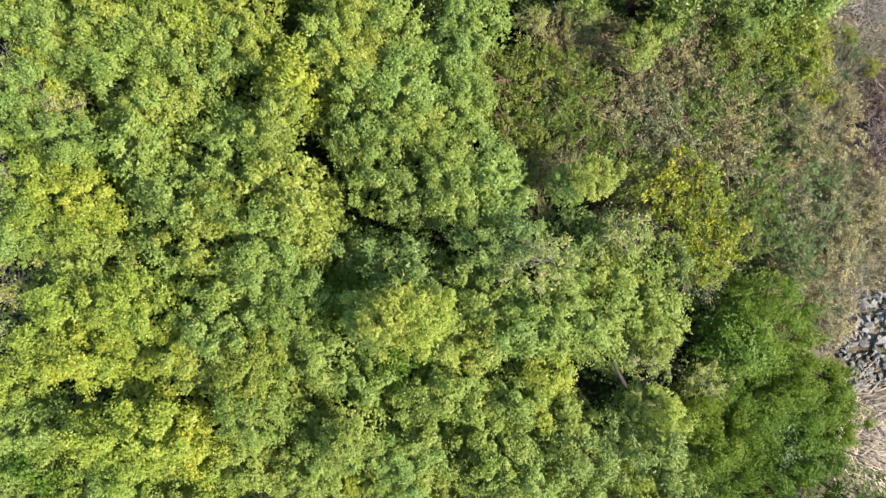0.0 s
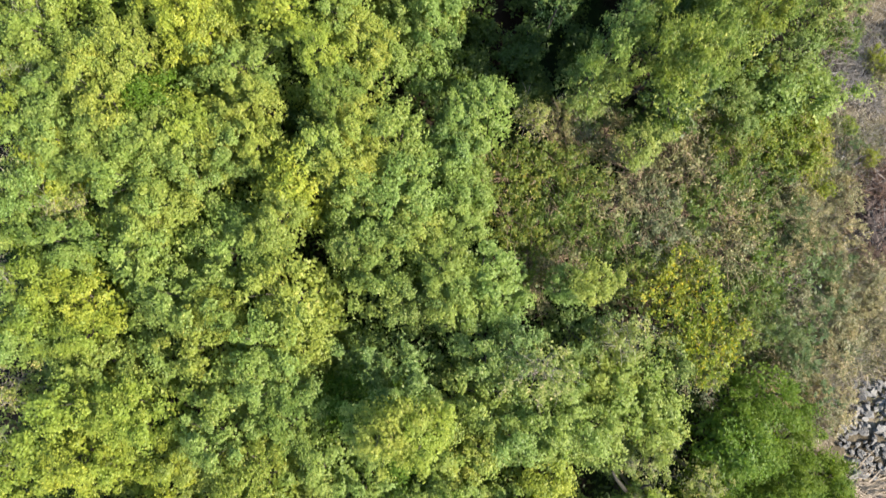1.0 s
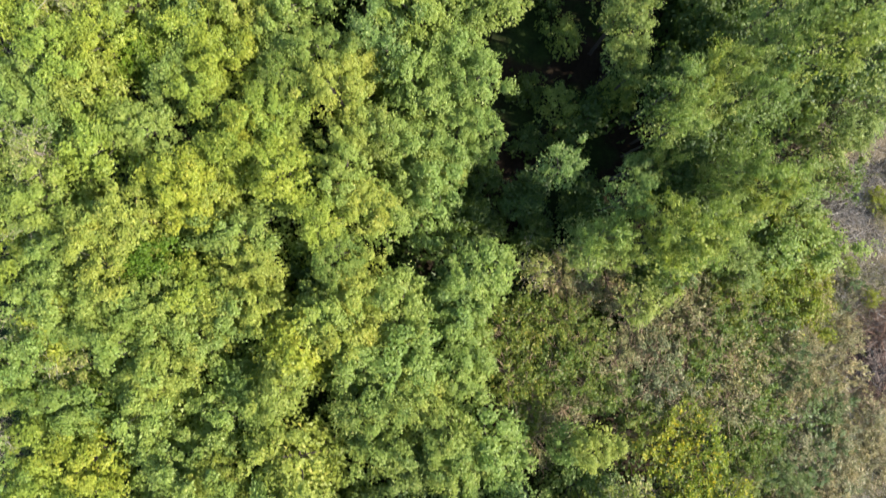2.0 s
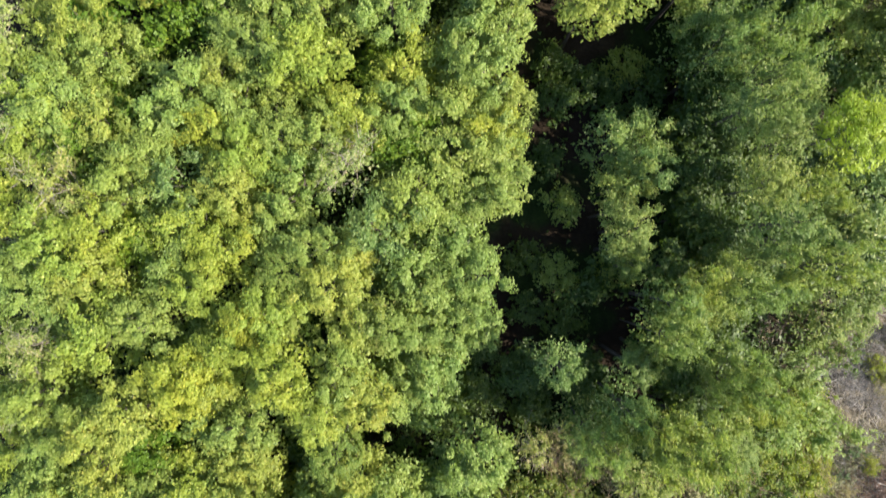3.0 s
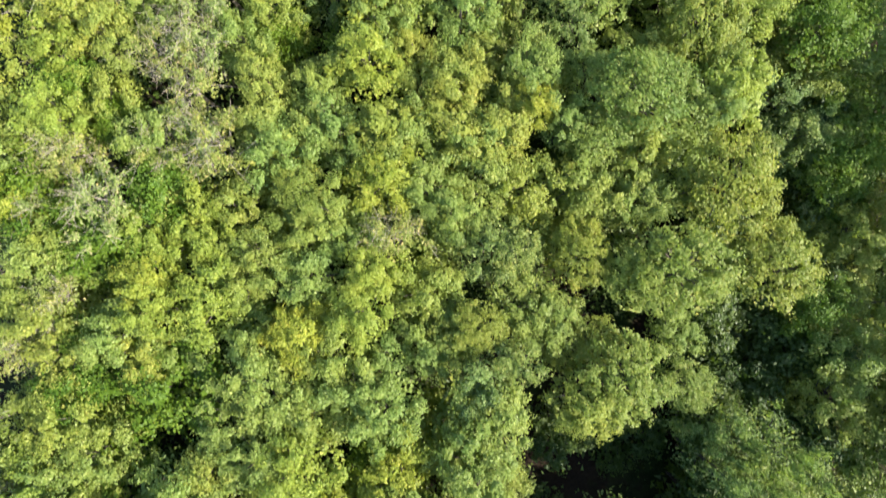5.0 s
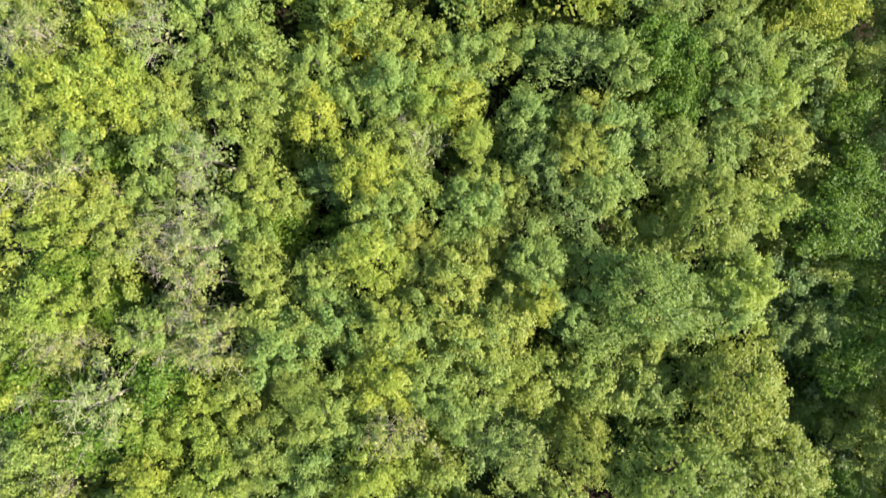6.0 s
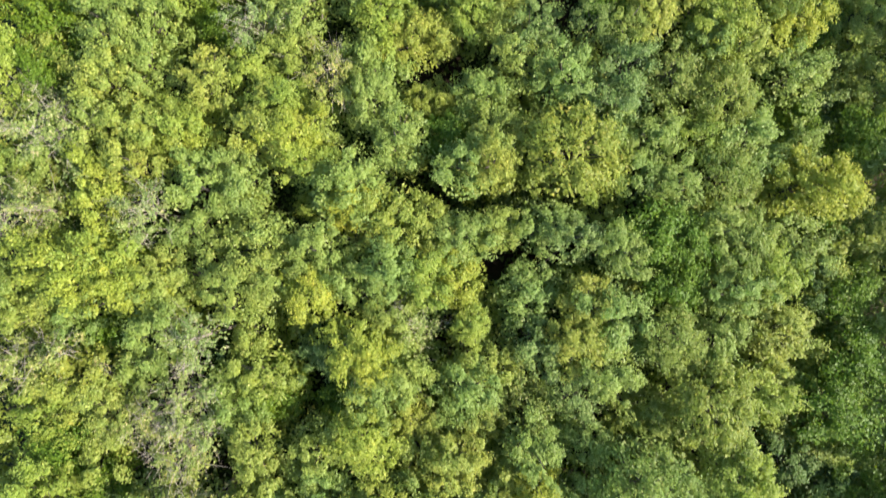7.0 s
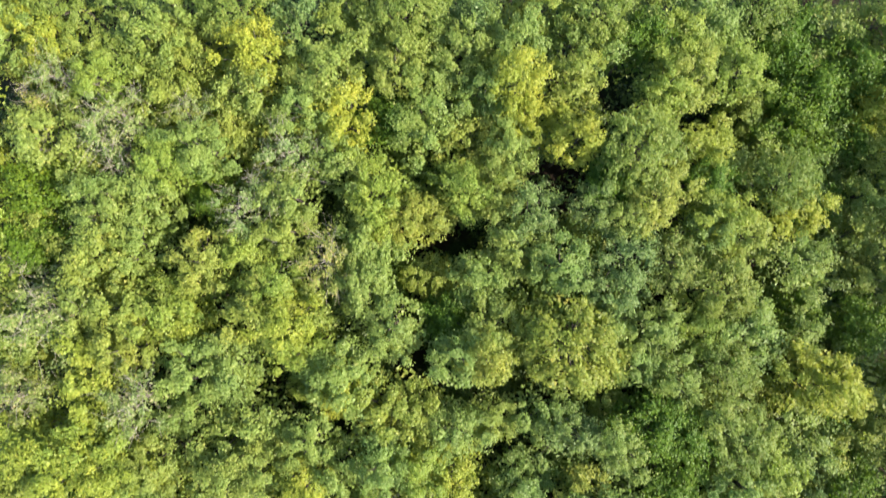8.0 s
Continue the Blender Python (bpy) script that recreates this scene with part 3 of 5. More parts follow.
plant(FRESH, 7.29, -2.43, 1.05, 2.50)
plant(FRESH, 8.66, -2.53, 0.96, 2.00)
plant(FRESH, 9.39, -3.82, 0.98, 1.70)
plant(FRESH, 8.89, -4.85, 1.13, 1.90)
plant(FRESH, 7.88, -3.68, 0.95, 2.20)
plant(FRESH, 6.71, -3.36, 0.78, 2.40)
plant(FRESH, 6.73, -4.41, 0.93, 2.40)
plant(FRESH, 9.57, -5.48, 0.82, 1.60)
plant(FRESH, 7.88, -5.40, 0.95, 2.20)
plant(DEEP, 8.20, -4.85, 0.65, 1.80)
plant(FRESH, 10.02, -4.57, 0.67, 1.40)
plant(FRESH, 8.38, -3.30, 0.79, 2.10)
plant(FRESH, 7.42, -4.18, 0.86, 2.30)
plant(FRESH, 6.03, -3.56, 0.69, 2.60)
plant(FRESH, 8.64, -3.99, 0.80, 2.00)
plant(FRESH, 9.75, -3.44, 0.66, 1.50)
plant(FRESH, 6.23, -4.97, 0.77, 2.60)
plant(FRESH, 7.20, -5.38, 0.79, 2.20)
plant(BRAMBLE, 1.55, 4.08, 0.95, 2.20)
plant(BRAMBLE, 2.36, 4.11, 0.95, 2.10)
plant(BRAMBLE, 1.55, 3.02, 0.87, 2.20)
plant(BRAMBLE, 2.49, 3.05, 0.95, 2.10)
plant(BRAMBLE, 3.44, 3.73, 0.80, 2.00)
plant(BRAMBLE, 3.44, 2.80, 0.80, 2.00)
plant(BRAMBLE, 2.10, 2.26, 0.80, 2.00)
plant(WITHERED, 2.94, 2.16, 0.81, 1.80)
plant(WITHERED, 2.14, 1.49, 0.81, 1.80)
plant(WITHERED, 4.26, 3.35, 0.80, 1.90)
plant(WITHERED, 5.11, 3.52, 0.89, 1.80)
plant(WITHERED, 5.25, 2.57, 0.89, 1.80)
plant(BRAMBLE, 4.26, 2.55, 0.72, 1.90)
plant(WITHERED, 6.11, 4.23, 0.98, 1.70)
plant(BRAMBLE, 6.11, 3.28, 0.98, 1.70)
plant(BRAMBLE, 6.98, 3.99, 0.99, 1.60)
plant(WITHERED, 7.12, 3.02, 0.99, 1.60)
plant(BRAMBLE, 7.94, 4.34, 0.84, 1.30)
plant(WITHERED, 6.98, 2.20, 0.99, 1.60)
plant(BRAMBLE, 6.05, 2.16, 0.81, 1.80)
plant(BRAMBLE, 7.82, 2.11, 1.01, 1.30)
plant(GOLDEN, 5.53, 1.46, 0.79, 2.10)
plant(BRAMBLE, 4.74, 1.59, 0.79, 2.10)
plant(GOLDEN, 6.15, 1.05, 0.79, 2.20)
plant(BRAMBLE, 7.49, 1.12, 0.80, 1.40)
plant(GOLDEN, 5.58, 0.52, 0.78, 2.30)
plant(GOLDEN, 6.32, 0.13, 0.78, 2.40)
plant(BRAMBLE, 7.75, 0.28, 0.66, 1.40)
plant(WITHERED, 6.02, -0.39, 0.79, 2.20)
plant(VINE, 8.38, 5.33, 1.01, 1.30)
plant(VINE, 9.15, 5.37, 1.02, 1.20)
plant(VINE, 9.39, 4.43, 0.86, 1.00)
plant(BRAMBLE, 7.44, 5.53, 1.00, 1.50)
plant(BRAMBLE, 7.09, 4.93, 0.82, 1.60)
plant(WITHERED, 5.76, 4.69, 0.83, 1.50)
plant(WITHERED, 4.11, 5.24, 0.83, 1.50)
plant(WITHERED, 3.43, 4.98, 0.66, 1.40)
plant(WITHERED, 6.36, 5.42, 0.83, 1.40)
plant(BRAMBLE, 8.19, 3.40, 0.85, 1.10)
plant(BRAMBLE, 8.19, 1.14, 0.68, 1.10)
plant(WITHERED, 4.73, 4.22, 0.82, 1.70)
plant(BRAMBLE, 3.05, 4.42, 0.72, 1.90)
plant(FADING, 2.32, 5.57, 0.56, 1.82)
plant(FADING, 3.59, 5.59, 0.57, 1.59)
plant(WITHERED, 2.84, 5.19, 0.66, 1.60)
plant(SUNNY, -8.81, 13.77, 1.07, 3.31)
plant(VIVID, -8.01, 12.94, 1.15, 2.75)
plant(ALDER, -6.38, 13.09, 0.78, 3.08)
plant(SUNNY, -5.16, 12.95, 0.92, 3.26)
plant(SUNNY, -4.33, 12.55, 0.82, 3.59)
plant(ALDER, -6.83, 12.38, 0.84, 3.36)
plant(FADING, -8.67, 11.68, 1.02, 3.36)
plant(HAZEL, -7.23, 11.57, 0.92, 3.30)
plant(WILLOW, -5.81, 11.62, 0.82, 3.41)
plant(ALDER, -4.64, 11.67, 0.84, 3.37)
plant(HAZEL, -3.34, 11.94, 0.92, 3.28)
plant(FADING, -2.09, 12.35, 0.86, 3.52)
plant(HAZEL, -2.70, 12.73, 0.76, 3.41)
plant(ALDER, -3.55, 12.74, 0.76, 3.38)
plant(VIVID, -0.63, 12.75, 0.91, 2.85)
plant(HAZEL, -1.68, 13.16, 0.79, 2.92)
plant(SUNNY, -8.58, 10.41, 0.90, 3.63)
plant(SUNNY, -7.65, 10.69, 0.91, 3.41)
plant(VIVID, -6.88, 10.59, 0.76, 2.75)
plant(SUNNY, -5.51, 10.83, 0.92, 3.33)
plant(SUNNY, -4.85, 10.36, 0.91, 3.40)
plant(ALDER, -3.75, 10.87, 0.93, 3.15)
plant(ALDER, -2.66, 10.30, 0.75, 3.58)
plant(WILLOW, -1.35, 10.65, 0.94, 3.72)
plant(HAZEL, -0.54, 11.52, 0.91, 3.48)
plant(HAZEL, -0.54, 9.99, 0.92, 3.33)
plant(ALDER, -9.17, 9.52, 0.93, 3.13)
plant(ALDER, -8.03, 9.51, 1.01, 3.19)
plant(ALDER, -6.10, 9.87, 0.94, 3.06)
plant(OLIVE, -3.42, 9.73, 0.67, 3.40)
plant(ALDER, -2.39, 9.45, 0.74, 3.74)
plant(ALDER, -2.02, 10.13, 0.77, 3.14)
plant(SUNNY, -5.24, 9.48, 0.75, 3.46)
plant(SUNNY, -4.00, 8.88, 0.89, 3.73)
plant(FADING, -9.12, 8.16, 0.81, 3.18)
plant(SUNNY, -7.74, 8.40, 1.07, 3.42)
plant(ALDER, -6.53, 8.64, 0.76, 3.43)
plant(SUNNY, -5.02, 8.12, 0.83, 3.44)
plant(SUNNY, -4.35, 8.64, 0.68, 3.47)
plant(ALDER, -3.64, 8.79, 0.69, 3.18)
plant(ALDER, -2.08, 8.63, 0.76, 3.43)
plant(WILLOW, -1.43, 8.60, 0.69, 3.30)
plant(ALDER, -0.69, 8.48, 0.93, 3.17)
plant(SUNNY, -5.85, 7.45, 0.90, 3.63)
plant(SUNNY, -3.48, 7.71, 0.87, 4.05)
plant(HAZEL, -4.96, 7.43, 0.77, 3.15)
plant(HAZEL, -2.23, 7.57, 0.75, 3.60)
plant(ALDER, -0.83, 8.31, 0.79, 2.80)
plant(HAZEL, -0.30, 7.80, 0.94, 2.98)
plant(ALDER, -1.76, 6.92, 0.76, 3.37)
plant(SUNNY, -2.63, 6.64, 0.67, 3.68)
plant(HAZEL, -8.97, 6.95, 0.91, 3.42)
plant(HAZEL, -7.88, 6.46, 0.75, 3.48)
plant(ALDER, -6.91, 6.63, 0.89, 3.64)
plant(SUNNY, -5.44, 7.15, 0.90, 3.57)
plant(ALDER, -4.45, 6.43, 0.91, 3.41)
plant(HAZEL, -8.80, 6.01, 0.77, 3.18)
plant(ALDER, -7.50, 5.80, 0.89, 3.64)
plant(VIVID, -6.77, 5.78, 0.75, 2.95)
plant(SUNNY, -5.62, 5.19, 0.94, 3.06)
plant(ALDER, -4.18, 5.61, 0.77, 3.26)
plant(OLIVE, -2.34, 5.88, 0.74, 3.40)
plant(HAZEL, -1.35, 6.82, 0.80, 2.74)
plant(ALDER, -8.68, 4.81, 0.91, 3.47)
plant(ALDER, -7.76, 4.73, 0.93, 3.20)
plant(ALDER, -6.48, 4.77, 0.76, 3.29)
plant(ALDER, -5.03, 4.68, 0.94, 2.99)
plant(HAZEL, -2.38, 4.66, 0.90, 3.51)
plant(ALDER, -1.80, 5.25, 0.76, 3.38)
plant(ALDER, 0.18, 12.99, 1.06, 3.46)
plant(ALDER, 1.04, 12.79, 0.92, 3.30)
plant(HAZEL, 1.43, 12.15, 0.78, 2.97)
plant(ALDER, 0.57, 11.55, 0.79, 2.86)
plant(ALDER, 1.26, 11.53, 0.69, 3.22)
plant(HAZEL, 0.44, 10.39, 0.78, 3.08)
plant(HAZEL, 0.79, 9.75, 0.69, 3.26)
plant(HAZEL, 0.70, 8.79, 0.71, 2.93)
plant(ALDER, 0.32, 8.67, 0.79, 2.93)
plant(ALDER, 0.07, 9.41, 0.78, 2.98)
plant(HAZEL, 0.15, 7.98, 0.55, 2.10)
plant(ALDER, -0.49, 7.33, 0.64, 2.55)
plant(WILLOW, 3.41, 6.15, 0.72, 2.74)
plant(SALLOW, 4.70, 6.15, 0.85, 5.40, deep=2.2)
plant(SALLOW, 5.25, 6.00, 0.62, 5.00, deep=2.2)
plant(SALLOW, 4.35, 6.60, 0.60, 5.20, deep=2.2)
plant(SALLOW, 5.10, 6.75, 0.60, 5.30, deep=2.2)
plant(WILLOW, 3.95, 7.00, 0.50, 4.60, deep=2.2)
plant(SALLOW, 3.35, 6.25, 0.62, 4.95, deep=2.2)
plant(SALLOW, 3.75, 5.85, 0.45, 4.20, deep=1.8)
plant(SALLOW, 4.75, 4.75, 0.62, 2.70)
plant(SALLOW, 6.35, 6.65, 0.50, 3.70, deep=1.8)
plant(SALLOW, 6.90, 5.95, 0.42, 2.60)
plant(SALLOW, 7.30, 5.35, 0.40, 1.90)
plant(SALLOW, 6.60, 7.40, 0.62, 5.20, deep=2.2)
plant(SALLOW, 5.85, 7.10, 0.55, 4.00, deep=1.8)
plant(FADING, 3.19, 5.80, 0.50, 1.50)
plant(GOLDEN, 6.15, -0.50, 0.50, 2.40)
plant(VINE, 8.00, 6.60, 0.60, 1.40)
plant(HAZEL, 0.88, 5.52, 0.93, 3.19)
plant(HAZEL, 0.45, 4.62, 0.80, 2.71)
plant(VINE, 8.15, 5.67, 0.83, 1.40)
plant(VINE, 8.96, 5.93, 0.76, 1.20)
plant(VINE, 8.69, 4.80, 0.85, 1.20)
plant(VINE, 9.54, 5.17, 0.62, 0.90)
plant(DEEP, 6.77, 12.08, 1.00, 1.40)
plant(DEEP, 6.57, 10.94, 0.83, 1.50)
plant(DEEP, 7.12, 13.84, 0.83, 1.50)
plant(VINE, 9.29, 6.48, 0.68, 1.10)
plant(SALLOW, 9.19, 7.35, 0.71, 1.49)
plant(WILLOW, 9.70, 8.45, 0.69, 1.77)
plant(WILLOW, 10.78, 9.17, 0.64, 1.18)
plant(VINE, 9.34, 5.62, 0.62, 1.00)
plant(BRAMBLE, 10.19, 7.75, 0.62, 1.00)
plant(WILLOW, 3.90, 12.64, 0.79, 3.91, deep=1.5)
plant(WILLOW, 4.45, 12.84, 0.69, 3.95, deep=1.5)
plant(WILLOW, 4.16, 11.82, 0.70, 3.72, deep=1.5)
plant(WILLOW, 4.53, 12.08, 0.60, 4.02, deep=1.5)
plant(WILLOW, 4.20, 10.80, 0.55, 3.75)
plant(WILLOW, 3.90, 11.20, 0.46, 3.50)
plant(WILLOW, 4.05, 10.35, 0.52, 3.00)
plant(WILLOW, 4.25, 9.95, 0.46, 3.30, deep=1.8)
plant(FADING, 6.00, 10.10, 0.50, 1.90)
plant(SALLOW, 5.38, 9.59, 0.68, 4.59, deep=2.2)
plant(WILLOW, 4.72, 9.27, 0.59, 5.19, deep=2.2)
plant(WILLOW, 5.03, 8.83, 0.56, 4.07, deep=1.5)
plant(SALLOW, 4.78, 8.49, 0.54, 5.19, deep=2.2)
plant(WILLOW, 5.96, 9.76, 0.49, 4.71, deep=2.2)
plant(WILLOW, 5.72, 9.07, 0.46, 3.85, deep=1.5)
plant(WILLOW, 2.60, 7.75, 0.55, 4.05, deep=1.5)
plant(WILLOW, 4.25, 7.80, 0.52, 3.25)
plant(WILLOW, 4.80, 7.97, 0.54, 3.54, deep=1.8)
plant(SALLOW, 6.00, 7.54, 0.55, 4.83, deep=2.2)
plant(SALLOW, 6.68, 7.29, 0.54, 4.93, deep=2.2)
plant(WILLOW, 6.22, 8.04, 0.52, 4.80, deep=2.2)
plant(SALLOW, 6.43, 11.59, 0.54, 5.11, deep=1.2)
plant(WILLOW, 6.93, 11.83, 0.46, 3.72)
plant(WILLOW, 6.70, 10.87, 0.58, 5.39, deep=1.3)
plant(SALLOW, 7.27, 11.40, 0.52, 5.41, deep=2.2)
plant(WILLOW, 6.61, 10.11, 0.46, 3.73)
plant(WILLOW, 7.26, 10.48, 0.59, 5.33, deep=2.2)
plant(WILLOW, 6.68, 9.39, 0.46, 4.55, deep=2.2)
plant(WILLOW, 7.39, 9.50, 0.53, 3.63, deep=1.5)
plant(SALLOW, 7.92, 10.05, 0.59, 5.37, deep=2.2)
plant(WILLOW, 9.74, 8.84, 0.59, 2.44)
plant(LIME, 7.55, 12.50, 0.75, 5.75)
plant(DEEP, 6.18, 9.66, 0.75, 1.20)
plant(ALDER, -8.94, 21.89, 0.93, 3.17)
plant(VIVID, -8.96, 20.86, 1.29, 2.85)
plant(FADING, -7.07, 20.22, 0.91, 3.82)
plant(FADING, -8.25, 21.39, 0.73, 3.13)
plant(FADING, -6.13, 21.55, 0.87, 3.39)
plant(FADING, -4.92, 21.57, 0.92, 3.72)
plant(VIVID, -6.17, 20.49, 0.97, 2.95)
plant(VIVID, -9.22, 19.55, 0.99, 2.65)
plant(VIVID, -7.41, 19.26, 1.20, 2.95)
plant(SUNNY, -6.38, 19.44, 0.77, 3.05)
plant(SUNNY, -5.50, 19.55, 0.92, 3.13)
plant(SUNNY, -4.88, 19.18, 0.77, 3.11)
plant(ALDER, -4.25, 20.25, 0.85, 3.06)
plant(HAZEL, -3.41, 21.44, 0.89, 3.66)
plant(ALDER, -2.58, 21.78, 0.85, 3.09)
plant(OLIVE, -2.98, 20.44, 0.67, 3.40)
plant(HAZEL, -2.34, 20.01, 0.67, 3.61)
plant(SUNNY, -1.27, 20.69, 0.88, 3.76)
plant(ALDER, -0.59, 21.67, 0.91, 3.39)
plant(ALDER, -0.23, 20.50, 0.74, 3.59)
plant(ALDER, -8.88, 18.74, 1.00, 3.10)
plant(FADING, -8.43, 18.01, 0.74, 3.00)
plant(SUNNY, -6.34, 18.53, 0.75, 3.34)
plant(SUNNY, -6.17, 17.80, 0.75, 3.43)
plant(SUNNY, -4.93, 18.14, 0.97, 3.56)
plant(ALDER, -3.95, 19.01, 0.76, 3.34)
plant(HAZEL, -3.02, 19.52, 0.76, 3.22)
plant(HAZEL, -2.73, 18.51, 0.75, 3.42)
plant(FADING, -0.92, 19.41, 0.70, 3.69)
plant(HAZEL, -1.83, 19.42, 0.77, 3.09)
plant(SUNNY, -1.40, 18.60, 0.74, 3.61)
plant(HAZEL, -4.23, 18.37, 0.60, 3.27)
plant(SUNNY, -1.65, 17.85, 0.73, 3.78)
plant(ALDER, -8.63, 17.11, 1.07, 3.19)
plant(HAZEL, -7.04, 17.10, 0.90, 3.37)
plant(VIVID, -8.10, 17.23, 0.61, 2.55)
plant(ALDER, -6.57, 16.74, 0.77, 3.08)
plant(VIVID, -6.05, 16.05, 1.30, 3.05)
plant(VIVID, -8.29, 15.90, 0.98, 2.75)
plant(ALDER, -3.70, 16.27, 1.02, 3.79)
plant(SUNNY, -3.02, 17.27, 0.89, 3.58)
plant(HAZEL, -2.34, 16.96, 0.81, 3.57)
plant(HAZEL, -4.06, 17.15, 0.85, 3.09)
plant(HAZEL, -5.74, 16.77, 0.79, 2.73)
plant(ALDER, -2.01, 16.14, 0.89, 3.49)
plant(ALDER, -2.61, 15.66, 0.90, 3.44)
plant(HAZEL, -1.23, 16.61, 0.77, 2.98)
plant(HAZEL, -1.12, 15.55, 0.87, 3.81)
plant(HAZEL, -0.24, 16.97, 0.77, 3.12)
plant(HAZEL, -8.48, 15.43, 0.90, 3.33)
plant(ALDER, -7.48, 14.69, 0.99, 3.20)
plant(VIVID, -7.55, 14.58, 0.84, 2.35)
plant(ALDER, -5.13, 14.28, 0.76, 3.21)
plant(ALDER, -4.65, 15.56, 0.76, 3.24)
plant(ALDER, -3.86, 14.63, 0.74, 3.54)
plant(SUNNY, -3.08, 14.55, 0.94, 3.87)
plant(VIVID, -1.28, 14.55, 0.76, 2.55)
plant(SUNNY, -0.96, 14.33, 0.90, 3.28)
plant(HAZEL, -8.70, 14.42, 0.93, 2.98)
plant(HAZEL, -8.35, 13.45, 0.89, 3.47)
plant(ALDER, -7.66, 13.18, 0.90, 3.32)
plant(HAZEL, -5.87, 13.49, 1.03, 3.58)
plant(ALDER, -4.67, 13.39, 0.90, 3.25)
plant(ALDER, -3.82, 13.54, 0.77, 2.88)
plant(SUNNY, -2.02, 13.41, 0.90, 3.37)
plant(ALDER, -2.79, 12.87, 0.76, 3.08)
plant(HAZEL, -0.83, 13.42, 0.74, 3.38)
plant(ALDER, 0.61, 21.61, 0.90, 3.53)
plant(HAZEL, 1.23, 21.59, 0.77, 3.23)
plant(ALDER, 0.97, 20.45, 0.91, 3.38)
plant(HAZEL, 1.95, 20.49, 0.92, 3.25)
plant(HAZEL, 0.31, 19.88, 0.66, 3.66)
plant(WILLOW, 1.08, 19.22, 0.81, 3.48)
plant(WILLOW, 1.87, 19.16, 0.60, 3.71)
plant(OLIVE, 3.10, 19.09, 0.80, 3.50)
plant(ALDER, 3.78, 20.50, 0.92, 3.31)
plant(HAZEL, 3.13, 20.54, 0.76, 3.27)
plant(HAZEL, 2.96, 22.03, 0.61, 3.27)
plant(OLIVE, 3.76, 21.67, 0.95, 3.40)
plant(HAZEL, 4.58, 21.53, 0.91, 3.42)
plant(ALDER, 4.54, 20.17, 0.75, 3.45)
plant(OLIVE, 4.91, 18.68, 1.20, 4.30)
plant(HAZEL, 4.35, 18.39, 0.73, 3.77)
plant(OLIVE, 6.14, 20.49, 1.20, 4.30)
plant(ALDER, 5.68, 20.45, 0.68, 3.29)
plant(OLIVE, 7.14, 18.93, 1.02, 4.10)
plant(WILLOW, 6.64, 18.96, 0.61, 3.49)
plant(HAZEL, 8.74, 21.70, 0.79, 2.92)
plant(VIVID, 9.00, 21.02, 0.89, 3.10)
plant(VIVID, 9.65, 21.72, 0.90, 2.90)
plant(ALDER, 2.05, 17.81, 0.91, 3.29)
plant(ALDER, 2.54, 17.69, 0.76, 3.22)
plant(OLIVE, 0.96, 17.44, 0.67, 3.40)
plant(WILLOW, 1.05, 16.37, 0.86, 3.78)
plant(WILLOW, 1.74, 16.83, 0.66, 3.74)
plant(ALDER, 0.48, 17.32, 0.76, 3.20)
plant(HAZEL, 0.66, 15.28, 1.03, 3.61)
plant(ALDER, 1.50, 15.33, 0.87, 3.76)
plant(OLIVE, 2.86, 16.97, 0.70, 2.80)
plant(OLIVE, 3.55, 17.07, 0.69, 3.00)
plant(OLIVE, 4.04, 16.37, 1.10, 3.90)
plant(HAZEL, 3.14, 15.67, 0.81, 3.66)
plant(OLIVE, 5.46, 16.24, 0.67, 3.40)
plant(HAZEL, 5.54, 17.10, 0.64, 2.60)
plant(ALDER, 0.81, 14.40, 0.88, 3.66)
plant(ALDER, 0.36, 14.42, 0.76, 3.09)
plant(SUNNY, 1.08, 12.99, 0.76, 3.11)
plant(ALDER, 1.62, 13.75, 0.71, 2.58)
plant(WILLOW, 6.02, 15.41, 0.76, 4.17, deep=1.8)
plant(WILLOW, 6.31, 14.87, 0.75, 4.27, deep=2.2)
plant(WILLOW, 5.97, 14.46, 0.55, 4.60, deep=2.2)
plant(WILLOW, 6.42, 13.85, 0.65, 3.46, deep=1.5)
plant(SALLOW, 7.14, 14.78, 0.67, 5.05, deep=2.2)
plant(WILLOW, 6.97, 13.94, 0.58, 5.21, deep=2.2)
plant(HAZEL, 8.96, 15.73, 0.85, 2.99)
plant(HAZEL, 9.30, 16.46, 0.93, 3.07)
plant(VIVID, 8.55, 17.72, 0.75, 2.70)
plant(DEEP, 7.77, 17.26, 0.80, 1.80)
plant(DEEP, 8.84, 16.72, 0.79, 2.00)
plant(HAZEL, 9.81, 17.73, 0.96, 2.57)
plant(ALDER, 9.51, 18.74, 0.80, 2.62)
plant(HAZEL, 9.48, 19.58, 0.94, 2.90)
plant(WILLOW, 7.29, 13.81, 0.56, 4.11, deep=1.5)
plant(WILLOW, 6.20, 13.20, 0.48, 4.32)
plant(DEEP, 5.90, 12.30, 0.75, 1.10)
plant(SALLOW, 6.49, 13.03, 0.67, 5.49, deep=1.4)
plant(WILLOW, 7.30, 12.70, 0.58, 3.94)
plant(DEEP, 10.40, 14.28, 0.81, 1.60)
plant(HAZEL, 4.31, 23.81, 0.71, 2.68)
plant(ALDER, 4.93, 23.66, 0.61, 2.99)
plant(FADING, -8.48, 29.76, 0.99, 3.65)
plant(ALDER, -7.48, 30.11, 0.91, 3.33)
plant(HAZEL, -6.32, 29.81, 0.90, 3.47)
plant(SUNNY, -5.54, 30.20, 0.93, 3.09)
plant(SUNNY, -5.53, 29.58, 0.77, 3.06)
plant(ALDER, -7.72, 29.65, 0.62, 2.85)
